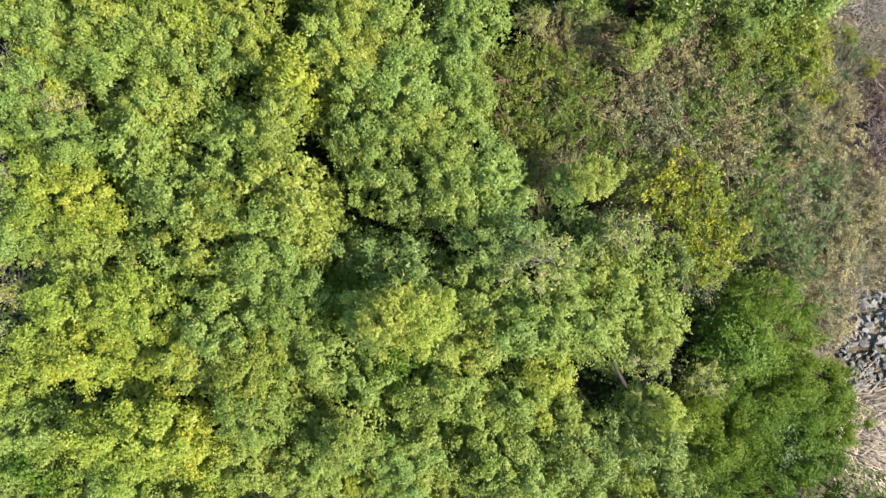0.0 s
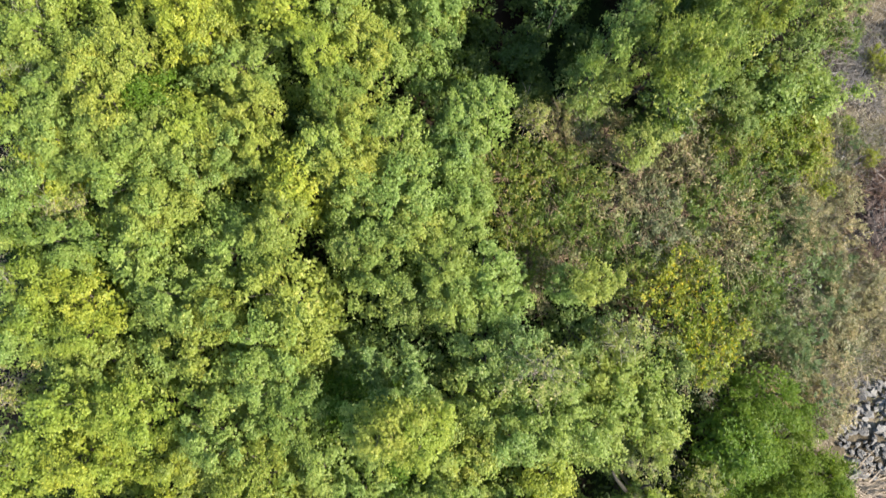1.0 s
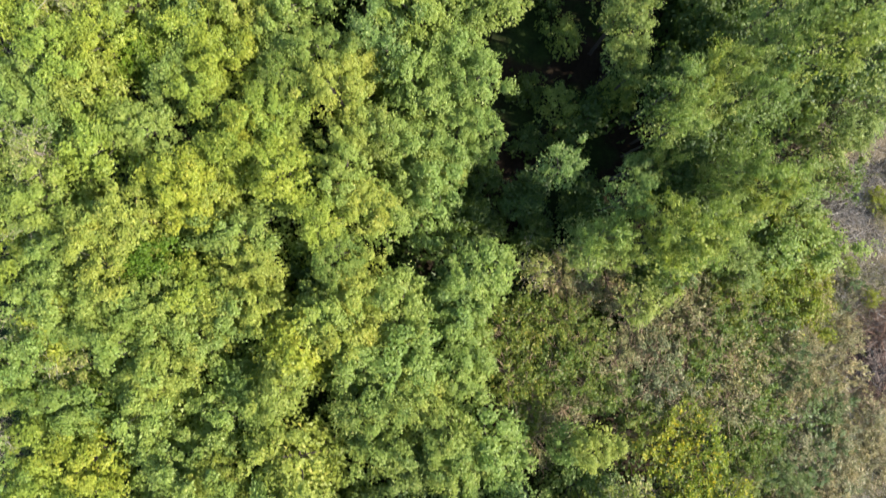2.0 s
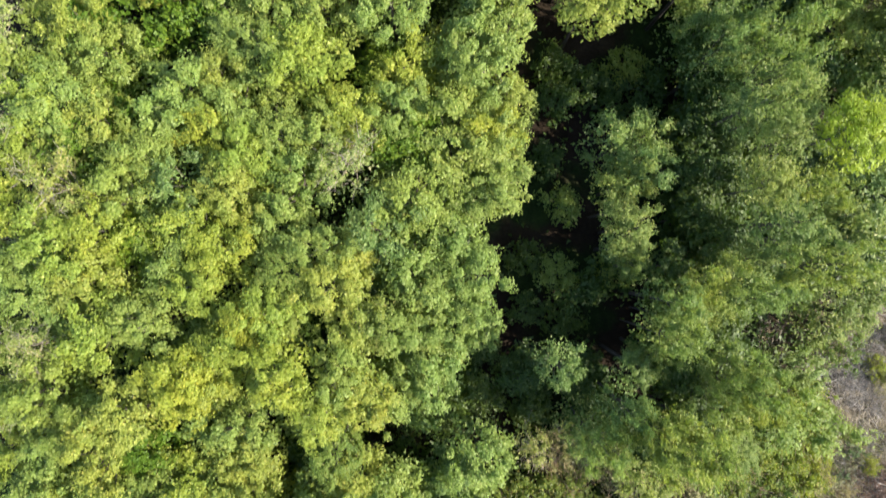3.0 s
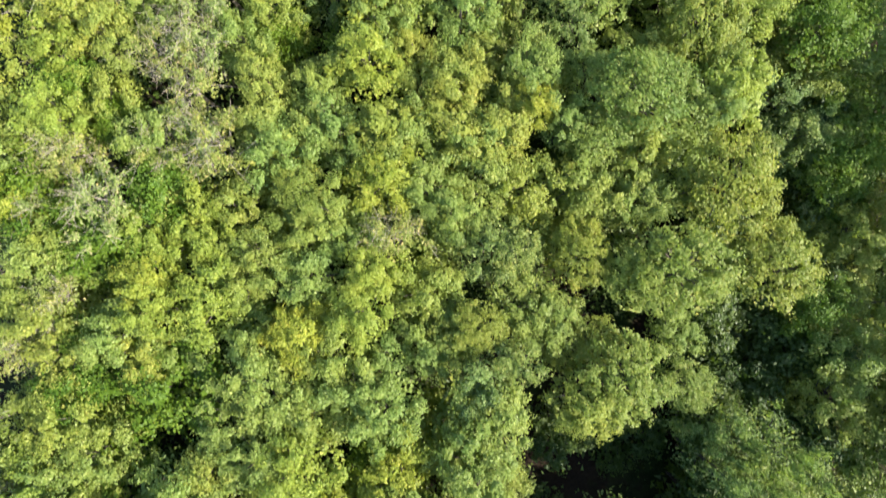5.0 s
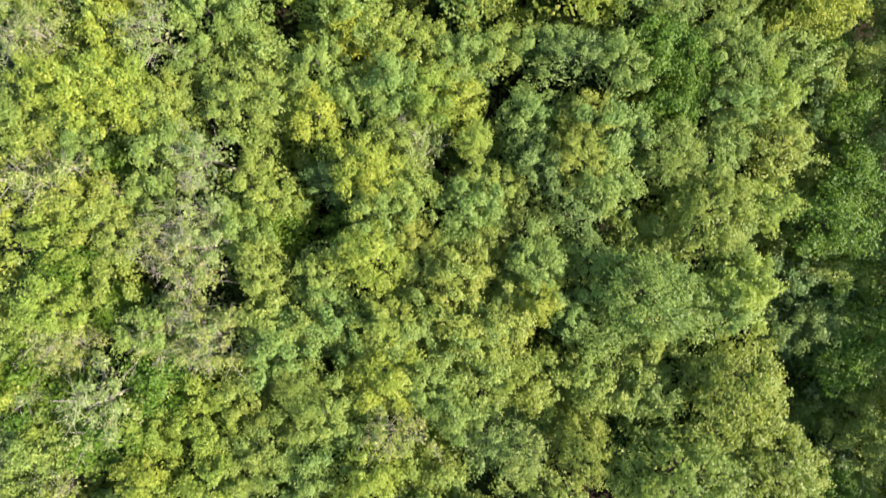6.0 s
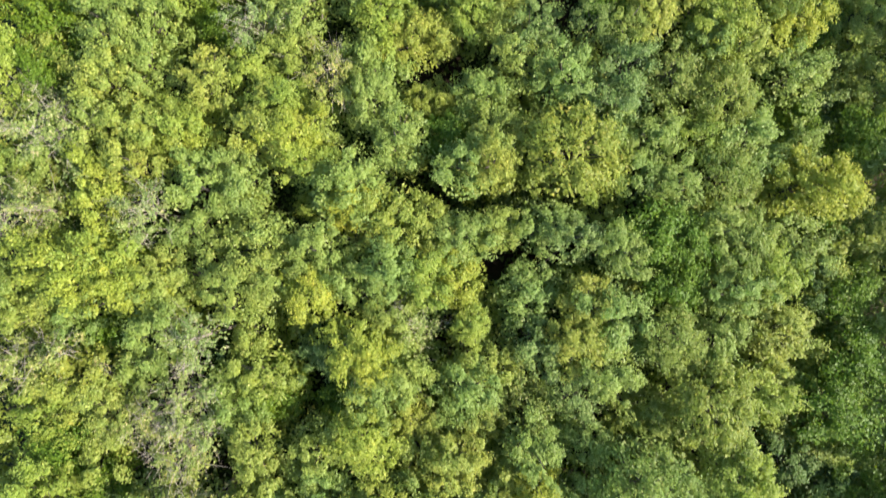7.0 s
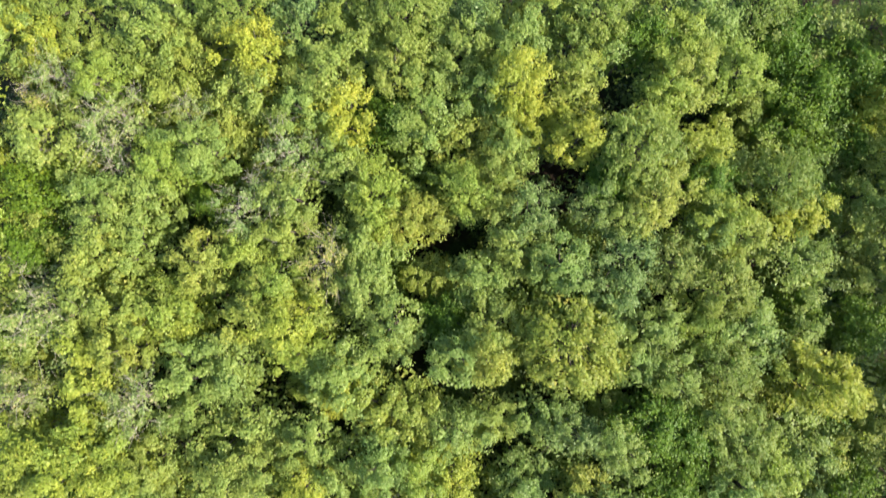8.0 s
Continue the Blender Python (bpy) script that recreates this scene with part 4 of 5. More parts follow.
plant(FADING, -8.74, 28.17, 0.72, 3.34)
plant(SUNNY, -7.25, 28.49, 0.89, 3.49)
plant(FADING, -6.23, 28.12, 0.85, 3.56)
plant(ALDER, -6.53, 29.20, 0.74, 3.48)
plant(HAZEL, -4.99, 28.61, 0.89, 3.50)
plant(ALDER, -4.28, 28.86, 0.75, 3.43)
plant(ALDER, -3.61, 29.89, 0.89, 3.53)
plant(SUNNY, -3.15, 29.69, 0.88, 3.77)
plant(SUNNY, -2.74, 29.19, 0.74, 3.48)
plant(HAZEL, -1.76, 28.76, 0.87, 3.77)
plant(HAZEL, -2.69, 30.05, 0.77, 2.99)
plant(SUNNY, -1.82, 28.16, 0.75, 3.32)
plant(ALDER, -0.84, 29.73, 0.74, 3.62)
plant(SUNNY, -7.95, 26.93, 1.03, 3.69)
plant(SUNNY, -7.28, 27.05, 0.88, 3.61)
plant(SUNNY, -6.73, 26.59, 0.89, 3.54)
plant(SUNNY, -8.78, 27.13, 0.77, 3.09)
plant(ALDER, -5.90, 26.74, 0.75, 3.26)
plant(ALDER, -5.43, 27.76, 0.62, 2.93)
plant(ALDER, -4.08, 27.46, 1.06, 3.35)
plant(ALDER, -4.37, 26.47, 0.74, 3.51)
plant(ALDER, -3.56, 26.59, 0.74, 3.47)
plant(HAZEL, -2.48, 27.27, 0.66, 3.57)
plant(SUNNY, -2.61, 26.35, 0.74, 3.51)
plant(HAZEL, -1.92, 26.71, 0.74, 3.44)
plant(HAZEL, -1.01, 27.92, 0.89, 3.52)
plant(HAZEL, -0.39, 27.93, 0.76, 3.27)
plant(HAZEL, -0.94, 26.89, 0.72, 3.79)
plant(SUNNY, -0.26, 26.68, 0.73, 3.62)
plant(HAZEL, -9.12, 26.05, 0.93, 2.98)
plant(HAZEL, -8.02, 26.03, 0.76, 3.12)
plant(VIVID, -7.98, 25.31, 0.77, 2.35)
plant(FADING, -8.36, 24.83, 0.99, 3.57)
plant(ALDER, -7.81, 24.35, 0.89, 3.45)
plant(ALDER, -5.99, 25.41, 0.88, 3.58)
plant(FADING, -5.03, 25.41, 0.70, 3.60)
plant(FADING, -5.24, 24.13, 0.83, 3.67)
plant(HAZEL, -6.50, 24.57, 0.61, 2.95)
plant(FADING, -5.13, 23.43, 0.84, 3.63)
plant(FADING, -6.22, 23.75, 0.71, 3.28)
plant(SUNNY, -8.59, 23.62, 0.91, 3.16)
plant(HAZEL, -3.82, 24.47, 0.75, 3.36)
plant(HAZEL, -4.10, 25.43, 0.62, 2.85)
plant(VIVID, -3.60, 24.09, 0.75, 2.55)
plant(VIVID, -1.95, 23.72, 0.77, 2.35)
plant(WILLOW, -2.61, 24.94, 0.70, 2.92)
plant(SUNNY, -1.77, 25.29, 0.88, 3.63)
plant(SUNNY, -1.28, 24.94, 0.65, 3.80)
plant(FADING, -0.39, 25.77, 0.72, 3.23)
plant(ALDER, -0.87, 26.01, 0.75, 3.24)
plant(HAZEL, -4.48, 23.92, 0.75, 3.22)
plant(ALDER, -3.81, 22.93, 0.67, 3.35)
plant(ALDER, -7.09, 23.80, 0.75, 3.36)
plant(VIVID, -8.26, 22.88, 0.81, 2.75)
plant(HAZEL, -7.57, 22.63, 0.77, 2.99)
plant(FADING, -5.58, 22.84, 0.85, 3.43)
plant(ALDER, -1.31, 24.12, 0.81, 3.57)
plant(SUNNY, -1.52, 23.21, 0.87, 3.72)
plant(HAZEL, -2.54, 22.79, 0.75, 3.24)
plant(HAZEL, -0.61, 24.70, 0.74, 3.53)
plant(ALDER, -0.52, 23.61, 0.61, 3.05)
plant(SUNNY, -8.35, 22.04, 0.88, 3.52)
plant(FADING, -8.31, 21.31, 0.87, 3.14)
plant(VIVID, -7.34, 21.98, 0.74, 2.75)
plant(FADING, -5.02, 21.65, 0.86, 3.26)
plant(HAZEL, -6.12, 21.55, 0.89, 3.48)
plant(ALDER, -3.55, 21.78, 0.89, 3.48)
plant(HAZEL, -2.15, 21.77, 0.89, 3.44)
plant(HAZEL, -1.08, 21.80, 0.88, 3.58)
plant(HAZEL, -0.40, 22.87, 0.76, 3.02)
plant(HAZEL, 0.67, 29.12, 0.73, 3.69)
plant(ALDER, 1.15, 29.75, 0.74, 3.57)
plant(ALDER, 1.10, 29.18, 0.65, 3.81)
plant(VIVID, 0.35, 29.84, 0.60, 2.75)
plant(OLIVE, 2.83, 29.38, 1.17, 4.10)
plant(HAZEL, 3.84, 29.89, 0.76, 3.18)
plant(SUNNY, 3.69, 29.01, 0.68, 3.25)
plant(HAZEL, 4.53, 29.01, 0.76, 3.28)
plant(SUNNY, 5.70, 29.82, 0.75, 3.37)
plant(OLIVE, 6.24, 28.95, 0.79, 3.50)
plant(HAZEL, 6.78, 29.74, 0.89, 3.62)
plant(HAZEL, 4.83, 29.79, 0.75, 3.45)
plant(HAZEL, 5.13, 28.56, 0.59, 3.53)
plant(VIVID, 9.35, 29.92, 0.73, 3.10)
plant(SUNNY, 7.95, 28.68, 0.81, 3.58)
plant(SUNNY, 8.44, 28.70, 0.72, 3.86)
plant(HAZEL, 8.09, 29.75, 0.61, 3.12)
plant(ALDER, 0.56, 27.65, 0.74, 3.48)
plant(HAZEL, 1.29, 27.80, 0.60, 3.25)
plant(HAZEL, 2.48, 27.79, 0.75, 3.28)
plant(WILLOW, 3.08, 27.58, 0.65, 3.79)
plant(ALDER, 3.90, 27.24, 0.65, 3.72)
plant(VIVID, 4.75, 27.60, 0.85, 3.50)
plant(VIVID, 5.38, 27.63, 0.71, 3.50)
plant(ALDER, 6.00, 27.71, 0.73, 3.68)
plant(OLIVE, 6.64, 27.39, 0.79, 3.60)
plant(SUNNY, 7.23, 26.80, 0.81, 3.56)
plant(HAZEL, 6.45, 26.55, 0.73, 3.69)
plant(ALDER, 8.07, 27.43, 0.90, 3.37)
plant(ALDER, 9.17, 27.47, 0.92, 3.16)
plant(SUNNY, 0.44, 26.71, 0.75, 3.39)
plant(HAZEL, 2.01, 26.38, 0.76, 3.19)
plant(ALDER, 3.37, 26.10, 0.74, 3.52)
plant(HAZEL, 3.89, 25.85, 0.87, 3.77)
plant(WILLOW, 2.19, 25.28, 0.80, 3.57)
plant(ALDER, 3.03, 25.29, 0.73, 3.70)
plant(VIVID, 5.15, 26.48, 0.72, 3.30)
plant(OLIVE, 5.10, 25.40, 0.78, 3.60)
plant(ALDER, 6.12, 25.52, 0.74, 3.39)
plant(ALDER, 7.39, 25.52, 0.74, 3.44)
plant(WILLOW, 8.28, 26.64, 0.70, 2.98)
plant(HAZEL, 8.21, 25.17, 0.93, 2.91)
plant(VIVID, 9.05, 26.50, 0.73, 3.10)
plant(SUNNY, 0.79, 25.64, 0.44, 3.47)
plant(HAZEL, 3.65, 24.70, 0.72, 3.72)
plant(WILLOW, 3.00, 24.24, 0.66, 3.57)
plant(OLIVE, 5.75, 24.08, 0.99, 4.00)
plant(SUNNY, 6.85, 24.36, 0.72, 3.74)
plant(VIVID, 8.50, 23.89, 0.84, 3.50)
plant(VIVID, 9.17, 24.92, 0.87, 3.10)
plant(HAZEL, 1.29, 24.81, 0.76, 3.12)
plant(HAZEL, 0.55, 24.24, 0.81, 3.58)
plant(ALDER, 1.05, 23.48, 0.61, 3.04)
plant(WILLOW, 2.02, 23.85, 0.83, 3.13)
plant(OLIVE, 4.35, 22.50, 1.14, 4.30)
plant(HAZEL, 3.41, 23.15, 0.60, 3.25)
plant(HAZEL, 2.15, 22.99, 0.72, 3.72)
plant(SUNNY, 2.19, 22.36, 0.59, 3.42)
plant(ALDER, 1.77, 22.52, 0.61, 3.06)
plant(ALDER, 0.55, 22.96, 0.73, 3.52)
plant(ALDER, 1.48, 21.67, 0.88, 3.53)
plant(HAZEL, 0.56, 21.63, 0.89, 3.36)
plant(ALDER, 3.54, 21.79, 0.90, 3.27)
plant(ALDER, 6.37, 23.18, 0.73, 3.53)
plant(SUNNY, 6.39, 22.50, 0.84, 4.17)
plant(HAZEL, 5.96, 22.05, 0.56, 4.06)
plant(WILLOW, 7.91, 22.72, 0.70, 2.90)
plant(WILLOW, 8.05, 21.72, 0.81, 3.28)
plant(DEEP, 9.77, 21.91, 0.94, 2.00)
plant(ALDER, 9.10, 23.14, 0.78, 2.70)
plant(SUNNY, -8.63, 35.99, 0.91, 3.25)
plant(HAZEL, -7.39, 35.66, 0.92, 3.01)
plant(HAZEL, -6.22, 35.91, 0.89, 3.52)
plant(ALDER, -5.28, 35.91, 0.91, 3.25)
plant(SUNNY, -3.74, 35.68, 0.88, 3.68)
plant(FADING, -8.13, 34.97, 0.71, 3.37)
plant(FADING, -6.72, 34.23, 0.84, 3.57)
plant(HAZEL, -5.76, 34.72, 0.91, 3.16)
plant(SUNNY, -7.16, 34.91, 0.58, 3.57)
plant(FADING, -5.25, 34.35, 0.58, 3.13)
plant(ALDER, -3.98, 34.77, 0.89, 3.46)
plant(ALDER, -4.47, 34.16, 0.77, 3.00)
plant(ALDER, -8.38, 33.64, 0.96, 3.52)
plant(FADING, -7.09, 33.62, 0.87, 3.10)
plant(SUNNY, -5.78, 33.31, 0.73, 3.51)
plant(HAZEL, -4.93, 33.54, 0.73, 3.61)
plant(FADING, -3.03, 33.49, 0.85, 3.42)
plant(ALDER, -2.42, 35.20, 0.88, 3.67)
plant(HAZEL, -2.75, 34.26, 0.73, 3.62)
plant(HAZEL, -1.57, 36.00, 0.92, 3.15)
plant(SUNNY, -1.98, 34.21, 0.89, 3.45)
plant(SUNNY, -1.36, 32.79, 0.88, 3.51)
plant(ALDER, -1.98, 33.29, 0.75, 3.27)
plant(VIVID, -8.86, 32.67, 0.88, 2.95)
plant(ALDER, -7.43, 32.13, 0.88, 3.45)
plant(ALDER, -6.39, 32.41, 0.90, 3.21)
plant(FADING, -3.97, 32.31, 0.85, 3.34)
plant(ALDER, -3.13, 32.54, 0.74, 3.37)
plant(VIVID, -4.95, 32.54, 0.59, 2.55)
plant(VIVID, -8.87, 31.39, 0.74, 2.75)
plant(ALDER, -7.38, 31.09, 1.04, 3.33)
plant(HAZEL, -6.44, 31.46, 0.76, 3.04)
plant(ALDER, -4.94, 31.07, 0.74, 3.26)
plant(SUNNY, -4.01, 31.37, 0.75, 3.10)
plant(FADING, -2.29, 31.15, 0.85, 3.34)
plant(HAZEL, -3.04, 31.73, 0.67, 3.17)
plant(HAZEL, -1.38, 31.52, 0.91, 3.15)
plant(ALDER, -1.32, 30.57, 0.73, 3.48)
plant(SUNNY, -3.44, 30.66, 0.74, 3.37)
plant(ALDER, -0.56, 32.14, 0.76, 3.02)
plant(VIVID, -0.96, 34.40, 0.74, 2.75)
plant(HAZEL, -0.33, 34.21, 0.89, 3.51)
plant(ALDER, -0.81, 35.37, 0.74, 3.54)
plant(VIVID, -0.37, 35.94, 0.75, 2.75)
plant(ALDER, -0.11, 35.26, 0.76, 3.18)
plant(ALDER, 0.60, 35.78, 0.89, 3.47)
plant(ALDER, 1.75, 35.84, 0.88, 3.68)
plant(SUNNY, 1.82, 35.01, 0.71, 3.99)
plant(HAZEL, 1.08, 34.72, 0.74, 3.43)
plant(HAZEL, 3.07, 35.09, 0.74, 3.47)
plant(HAZEL, 3.34, 36.10, 0.90, 3.37)
plant(VIVID, 4.55, 36.13, 0.72, 3.30)
plant(SUNNY, 5.43, 35.95, 0.74, 3.47)
plant(SUNNY, 4.87, 34.92, 0.73, 3.70)
plant(HAZEL, 5.55, 35.04, 0.73, 3.72)
plant(SUNNY, 6.53, 35.32, 0.73, 3.62)
plant(ALDER, 0.75, 33.85, 0.92, 3.07)
plant(HAZEL, 1.56, 33.66, 0.74, 3.43)
plant(SUNNY, 1.89, 34.25, 0.67, 3.42)
plant(ALDER, 2.49, 33.93, 0.46, 2.80)
plant(SUNNY, 3.02, 33.73, 0.72, 3.72)
plant(OLIVE, 4.16, 33.27, 0.97, 4.20)
plant(ALDER, 4.68, 32.46, 0.71, 3.89)
plant(SUNNY, 5.72, 33.61, 0.82, 3.35)
plant(VIVID, 5.96, 33.02, 0.57, 3.30)
plant(HAZEL, 7.16, 33.48, 0.93, 2.91)
plant(OLIVE, 7.37, 33.00, 0.78, 3.60)
plant(SUNNY, 7.88, 32.43, 0.74, 3.48)
plant(VIVID, 8.03, 34.18, 0.87, 3.10)
plant(VIVID, 7.80, 36.23, 0.89, 2.90)
plant(VIVID, 8.36, 34.96, 0.88, 3.10)
plant(VIVID, 9.27, 35.55, 0.88, 3.10)
plant(SUNNY, 0.64, 32.72, 0.75, 3.26)
plant(ALDER, 1.37, 32.76, 0.76, 3.05)
plant(WILLOW, 2.18, 32.37, 0.80, 3.56)
plant(WILLOW, 3.36, 32.37, 0.59, 3.72)
plant(VIVID, 3.84, 32.88, 0.71, 3.30)
plant(SUNNY, 6.10, 32.27, 0.72, 3.76)
plant(HAZEL, 6.67, 31.71, 0.73, 3.54)
plant(HAZEL, 6.00, 31.94, 0.59, 3.45)
plant(WILLOW, 4.17, 31.33, 0.78, 3.76)
plant(WILLOW, 5.06, 31.17, 0.66, 3.52)
plant(HAZEL, 4.07, 32.13, 0.43, 3.62)
plant(ALDER, 1.81, 31.54, 0.74, 3.42)
plant(HAZEL, 2.69, 31.08, 0.72, 3.74)
plant(HAZEL, 1.02, 30.83, 0.75, 3.20)
plant(OLIVE, 6.20, 30.55, 0.78, 3.60)
plant(HAZEL, 7.89, 31.26, 0.74, 3.45)
plant(ALDER, 9.40, 31.66, 0.93, 2.85)
plant(HAZEL, 9.58, 32.74, 0.77, 2.92)
plant(VIVID, 9.38, 34.04, 0.75, 2.70)
plant(WILLOW, 3.88, 30.52, 0.79, 3.60)
plant(HAZEL, -0.20, 18.20, 0.85, 3.20)
plant(ALDER, 0.45, 17.60, 0.60, 2.90)
plant(ALDER, 0.02, 32.17, 0.55, 2.60)
plant(HAZEL, -0.29, 30.79, 0.58, 2.55)
plant(ALDER, -0.65, 29.41, 0.50, 2.45)
plant(SUNNY, -2.80, 28.34, 0.48, 2.50)
plant(HAZEL, 3.82, 28.15, 0.60, 2.60)
plant(ALDER, 7.23, 28.24, 0.52, 2.60)
plant(HAZEL, 6.91, 34.70, 0.60, 2.70)
plant(SUNNY, 9.68, 34.53, 0.70, 3.20)
plant(ALDER, 9.85, 33.65, 0.60, 2.90)
plant(HAZEL, 9.69, 30.87, 0.62, 2.90)
plant(DEEP, 2.85, 14.17, 0.60, 0.95)
plant(DEEP, 2.87, 15.03, 0.60, 1.10)
plant(DEEP, 3.70, 14.60, 0.70, 0.95)
plant(SAPLING, 4.72, 15.03, 0.65, 1.10)
plant(DEEP, 5.29, 14.46, 0.65, 1.10)
plant(DEEP, 4.40, 13.90, 0.55, 0.80)
plant(DEEP, 2.70, 12.60, 0.55, 0.80)
plant(SAPLING, 3.07, 11.46, 0.55, 1.00)
plant(DEEP, 2.15, 10.17, 0.55, 0.80)
plant(SAPLING, 2.93, 9.74, 0.60, 1.05)
plant(DEEP, 3.85, 9.50, 0.75, 1.30)
plant(SAPLING, 4.45, 9.90, 0.60, 1.50)
plant(DEEP, 2.20, 8.80, 0.50, 0.70)
plant(DEEP, 3.15, 8.55, 0.60, 0.90)

# trees that go on round the seen part of the stand
edge_rng = np.random.default_rng(21)
for j in range(40):
    y = -7.5 + j * 1.15
    for x0 in (-9.9,):
        plant((ALDER, SUNNY, HAZEL, FADING)[edge_rng.integers(0, 4)], x0 + edge_rng.uniform(-0.4, 0.3), y + edge_rng.uniform(-0.4, 0.4),
              edge_rng.uniform(0.75, 1.0), edge_rng.uniform(2.8, 3.5))
for j in range(16):
    x = -9.5 + j * 1.3
    plant((HAZEL, SUNNY)[j % 2] if x < 6 else FRESH, x, edge_rng.uniform(-6.6, -6.0), 0.9, edge_rng.uniform(2.8, 3.5))
    plant((HAZEL, OLIVE, WILLOW)[j % 3], x, edge_rng.uniform(36.3, 36.9), 0.9, edge_rng.uniform(3.0, 3.7))
for j in range(15):
    plant((ALDER, SUNNY, HAZEL)[j % 3], -9.6 + j * 1.08, edge_rng.uniform(-5.5, -5.1), 0.85, edge_rng.uniform(2.5, 3.0))
for j in range(28):
    plant((SAPLING, DEEP, OLIVE, DEEP)[j % 4], edge_rng.uniform(8.4, 9.3), 9.5 + j, 0.75, edge_rng.uniform(1.6, 2.4))
for j in range(22):
    y = 10.5 + j * 1.2
    plant((SAPLING, ALDER, DEEP, SAPLING)[edge_rng.integers(0, 4)], edge_rng.uniform(9.6, 10.8), y, edge_rng.uniform(0.75, 0.95), edge_rng.uniform(2.0, 2.9))

# taller unseen trees added beyond the view, to shade the stand's far side
for j in range(17):
    plant((ALDER, HAZEL, WILLOW)[j % 3], edge_rng.uniform(11.2, 12.2), 15.0 + 1.45 * j, edge_rng.uniform(1.2, 1.5), edge_rng.uniform(4.8, 5.7),
          "unseen tall broadleaf tree added to shade the edge of the thicket")
for j in range(20):
    plant(SAPLING, edge_rng.uniform(11.6, 12.8), 14.0 + 1.2 * j, 0.95, edge_rng.uniform(2.4, 3.2))
# trees at the bank's corner
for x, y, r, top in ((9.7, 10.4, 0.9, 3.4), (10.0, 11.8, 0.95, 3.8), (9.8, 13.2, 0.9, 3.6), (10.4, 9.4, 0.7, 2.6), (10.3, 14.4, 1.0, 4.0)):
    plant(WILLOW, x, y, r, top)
# thickly leaved young growth beside the dark gap, added to keep sun off its floor
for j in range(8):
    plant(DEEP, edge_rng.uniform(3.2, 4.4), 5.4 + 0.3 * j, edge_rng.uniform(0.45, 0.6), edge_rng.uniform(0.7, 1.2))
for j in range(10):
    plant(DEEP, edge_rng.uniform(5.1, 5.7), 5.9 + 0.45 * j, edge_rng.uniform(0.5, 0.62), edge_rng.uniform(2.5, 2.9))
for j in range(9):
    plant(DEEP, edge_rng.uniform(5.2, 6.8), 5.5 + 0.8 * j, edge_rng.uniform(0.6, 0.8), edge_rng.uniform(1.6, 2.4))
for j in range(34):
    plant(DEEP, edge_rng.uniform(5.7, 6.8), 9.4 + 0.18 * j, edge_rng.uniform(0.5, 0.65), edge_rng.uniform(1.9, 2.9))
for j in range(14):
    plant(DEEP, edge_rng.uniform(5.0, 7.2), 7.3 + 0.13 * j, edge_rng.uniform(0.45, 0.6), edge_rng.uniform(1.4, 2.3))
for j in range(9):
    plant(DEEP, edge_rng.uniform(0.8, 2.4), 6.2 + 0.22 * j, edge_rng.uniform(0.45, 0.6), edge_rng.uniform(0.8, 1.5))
# lower trees that close the stand's two long sides
for j in range(20):
    plant((VIVID, WILLOW, HAZEL)[j % 3], edge_rng.uniform(7.9, 10.0), 20.5 + 0.8 * j, edge_rng.uniform(0.75, 0.9), edge_rng.uniform(2.2, 2.8))
for j in range(30):
    plant((HAZEL, FADING, ALDER)[j % 3], edge_rng.uniform(-9.4, -8.7), 2.0 + 1.15 * j, edge_rng.uniform(0.75, 0.9), edge_rng.uniform(2.3, 2.8))
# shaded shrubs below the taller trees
# this row is added to stop sun passing between the willow stems
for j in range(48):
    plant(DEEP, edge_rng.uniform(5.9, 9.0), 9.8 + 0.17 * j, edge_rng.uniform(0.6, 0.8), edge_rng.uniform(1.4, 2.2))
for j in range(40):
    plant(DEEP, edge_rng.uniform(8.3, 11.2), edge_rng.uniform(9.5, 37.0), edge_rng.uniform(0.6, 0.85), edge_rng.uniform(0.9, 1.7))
for j in range(55):
    x, y = edge_rng.uniform(1.5, 9.0), edge_rng.uniform(4.5, 20.0)
    if x < 6.0 and y > 7:
        continue
    plant(DEEP, x, y, edge_rng.uniform(0.5, 0.75), edge_rng.uniform(0.4, 0.9))

for j in range(420):
    x, y = edge_rng.uniform(-9.8, 9.3), edge_rng.uniform(-5.5, 36.0)
    if (y < 6 and x > 1) or (0.6 < x < 7.5 and 6 < y < 17) or (5.6 < x < 9.3 and 15.5 < y < 18.4):
        continue
    if j % 3:
        plant(SAPLING, x, y, edge_rng.uniform(0.7, 0.95), edge_rng.uniform(1.6, 2.4))
    else:
        plant(DEEP, x, y, edge_rng.uniform(0.6, 0.9), edge_rng.uniform(1.0, 1.9))

# undergrowth on the forest floor
ug = np.random.default_rng(31)
n = 110000
gx, gy = ug.uniform(-10.5, 9.8, n), ug.uniform(-6.0, 38.0, n)
cl = np.array([noise.noise((a * 0.8, b * 0.8, 9.0)) for a, b in zip(gx, gy)])
keep = (cl > -0.45) & ~((gx > 0.9) & (gx < 6.2) & (gy > 6.0) & (gy < 17.5) & (ug.random(n) < 0.95))
gx, gy, n = gx[keep], gy[keep], int(keep.sum())
gz = ug.uniform(0.0, 0.6, n) * (0.25 + np.clip(cl[keep] + 0.2, 0, 1) * 1.5)
v, f = small_blades(ug.normal(0, 1, (n, 3)) * np.array([1, 1, 0.3]), np.stack([gx, gy, gz], 1), np.array([0, 0, 1.0]) + ug.normal(0, 0.35, (n, 3)),
                    ug.uniform(0.07, 0.16, n), ug.uniform(0.05, 0.10, n))
tagged(new("undergrowth", mesh_of("undergrowth", v, f, LEAF["deep"])), "low dark green undergrowth on the forest floor", "undergrowth", kind="stuff")


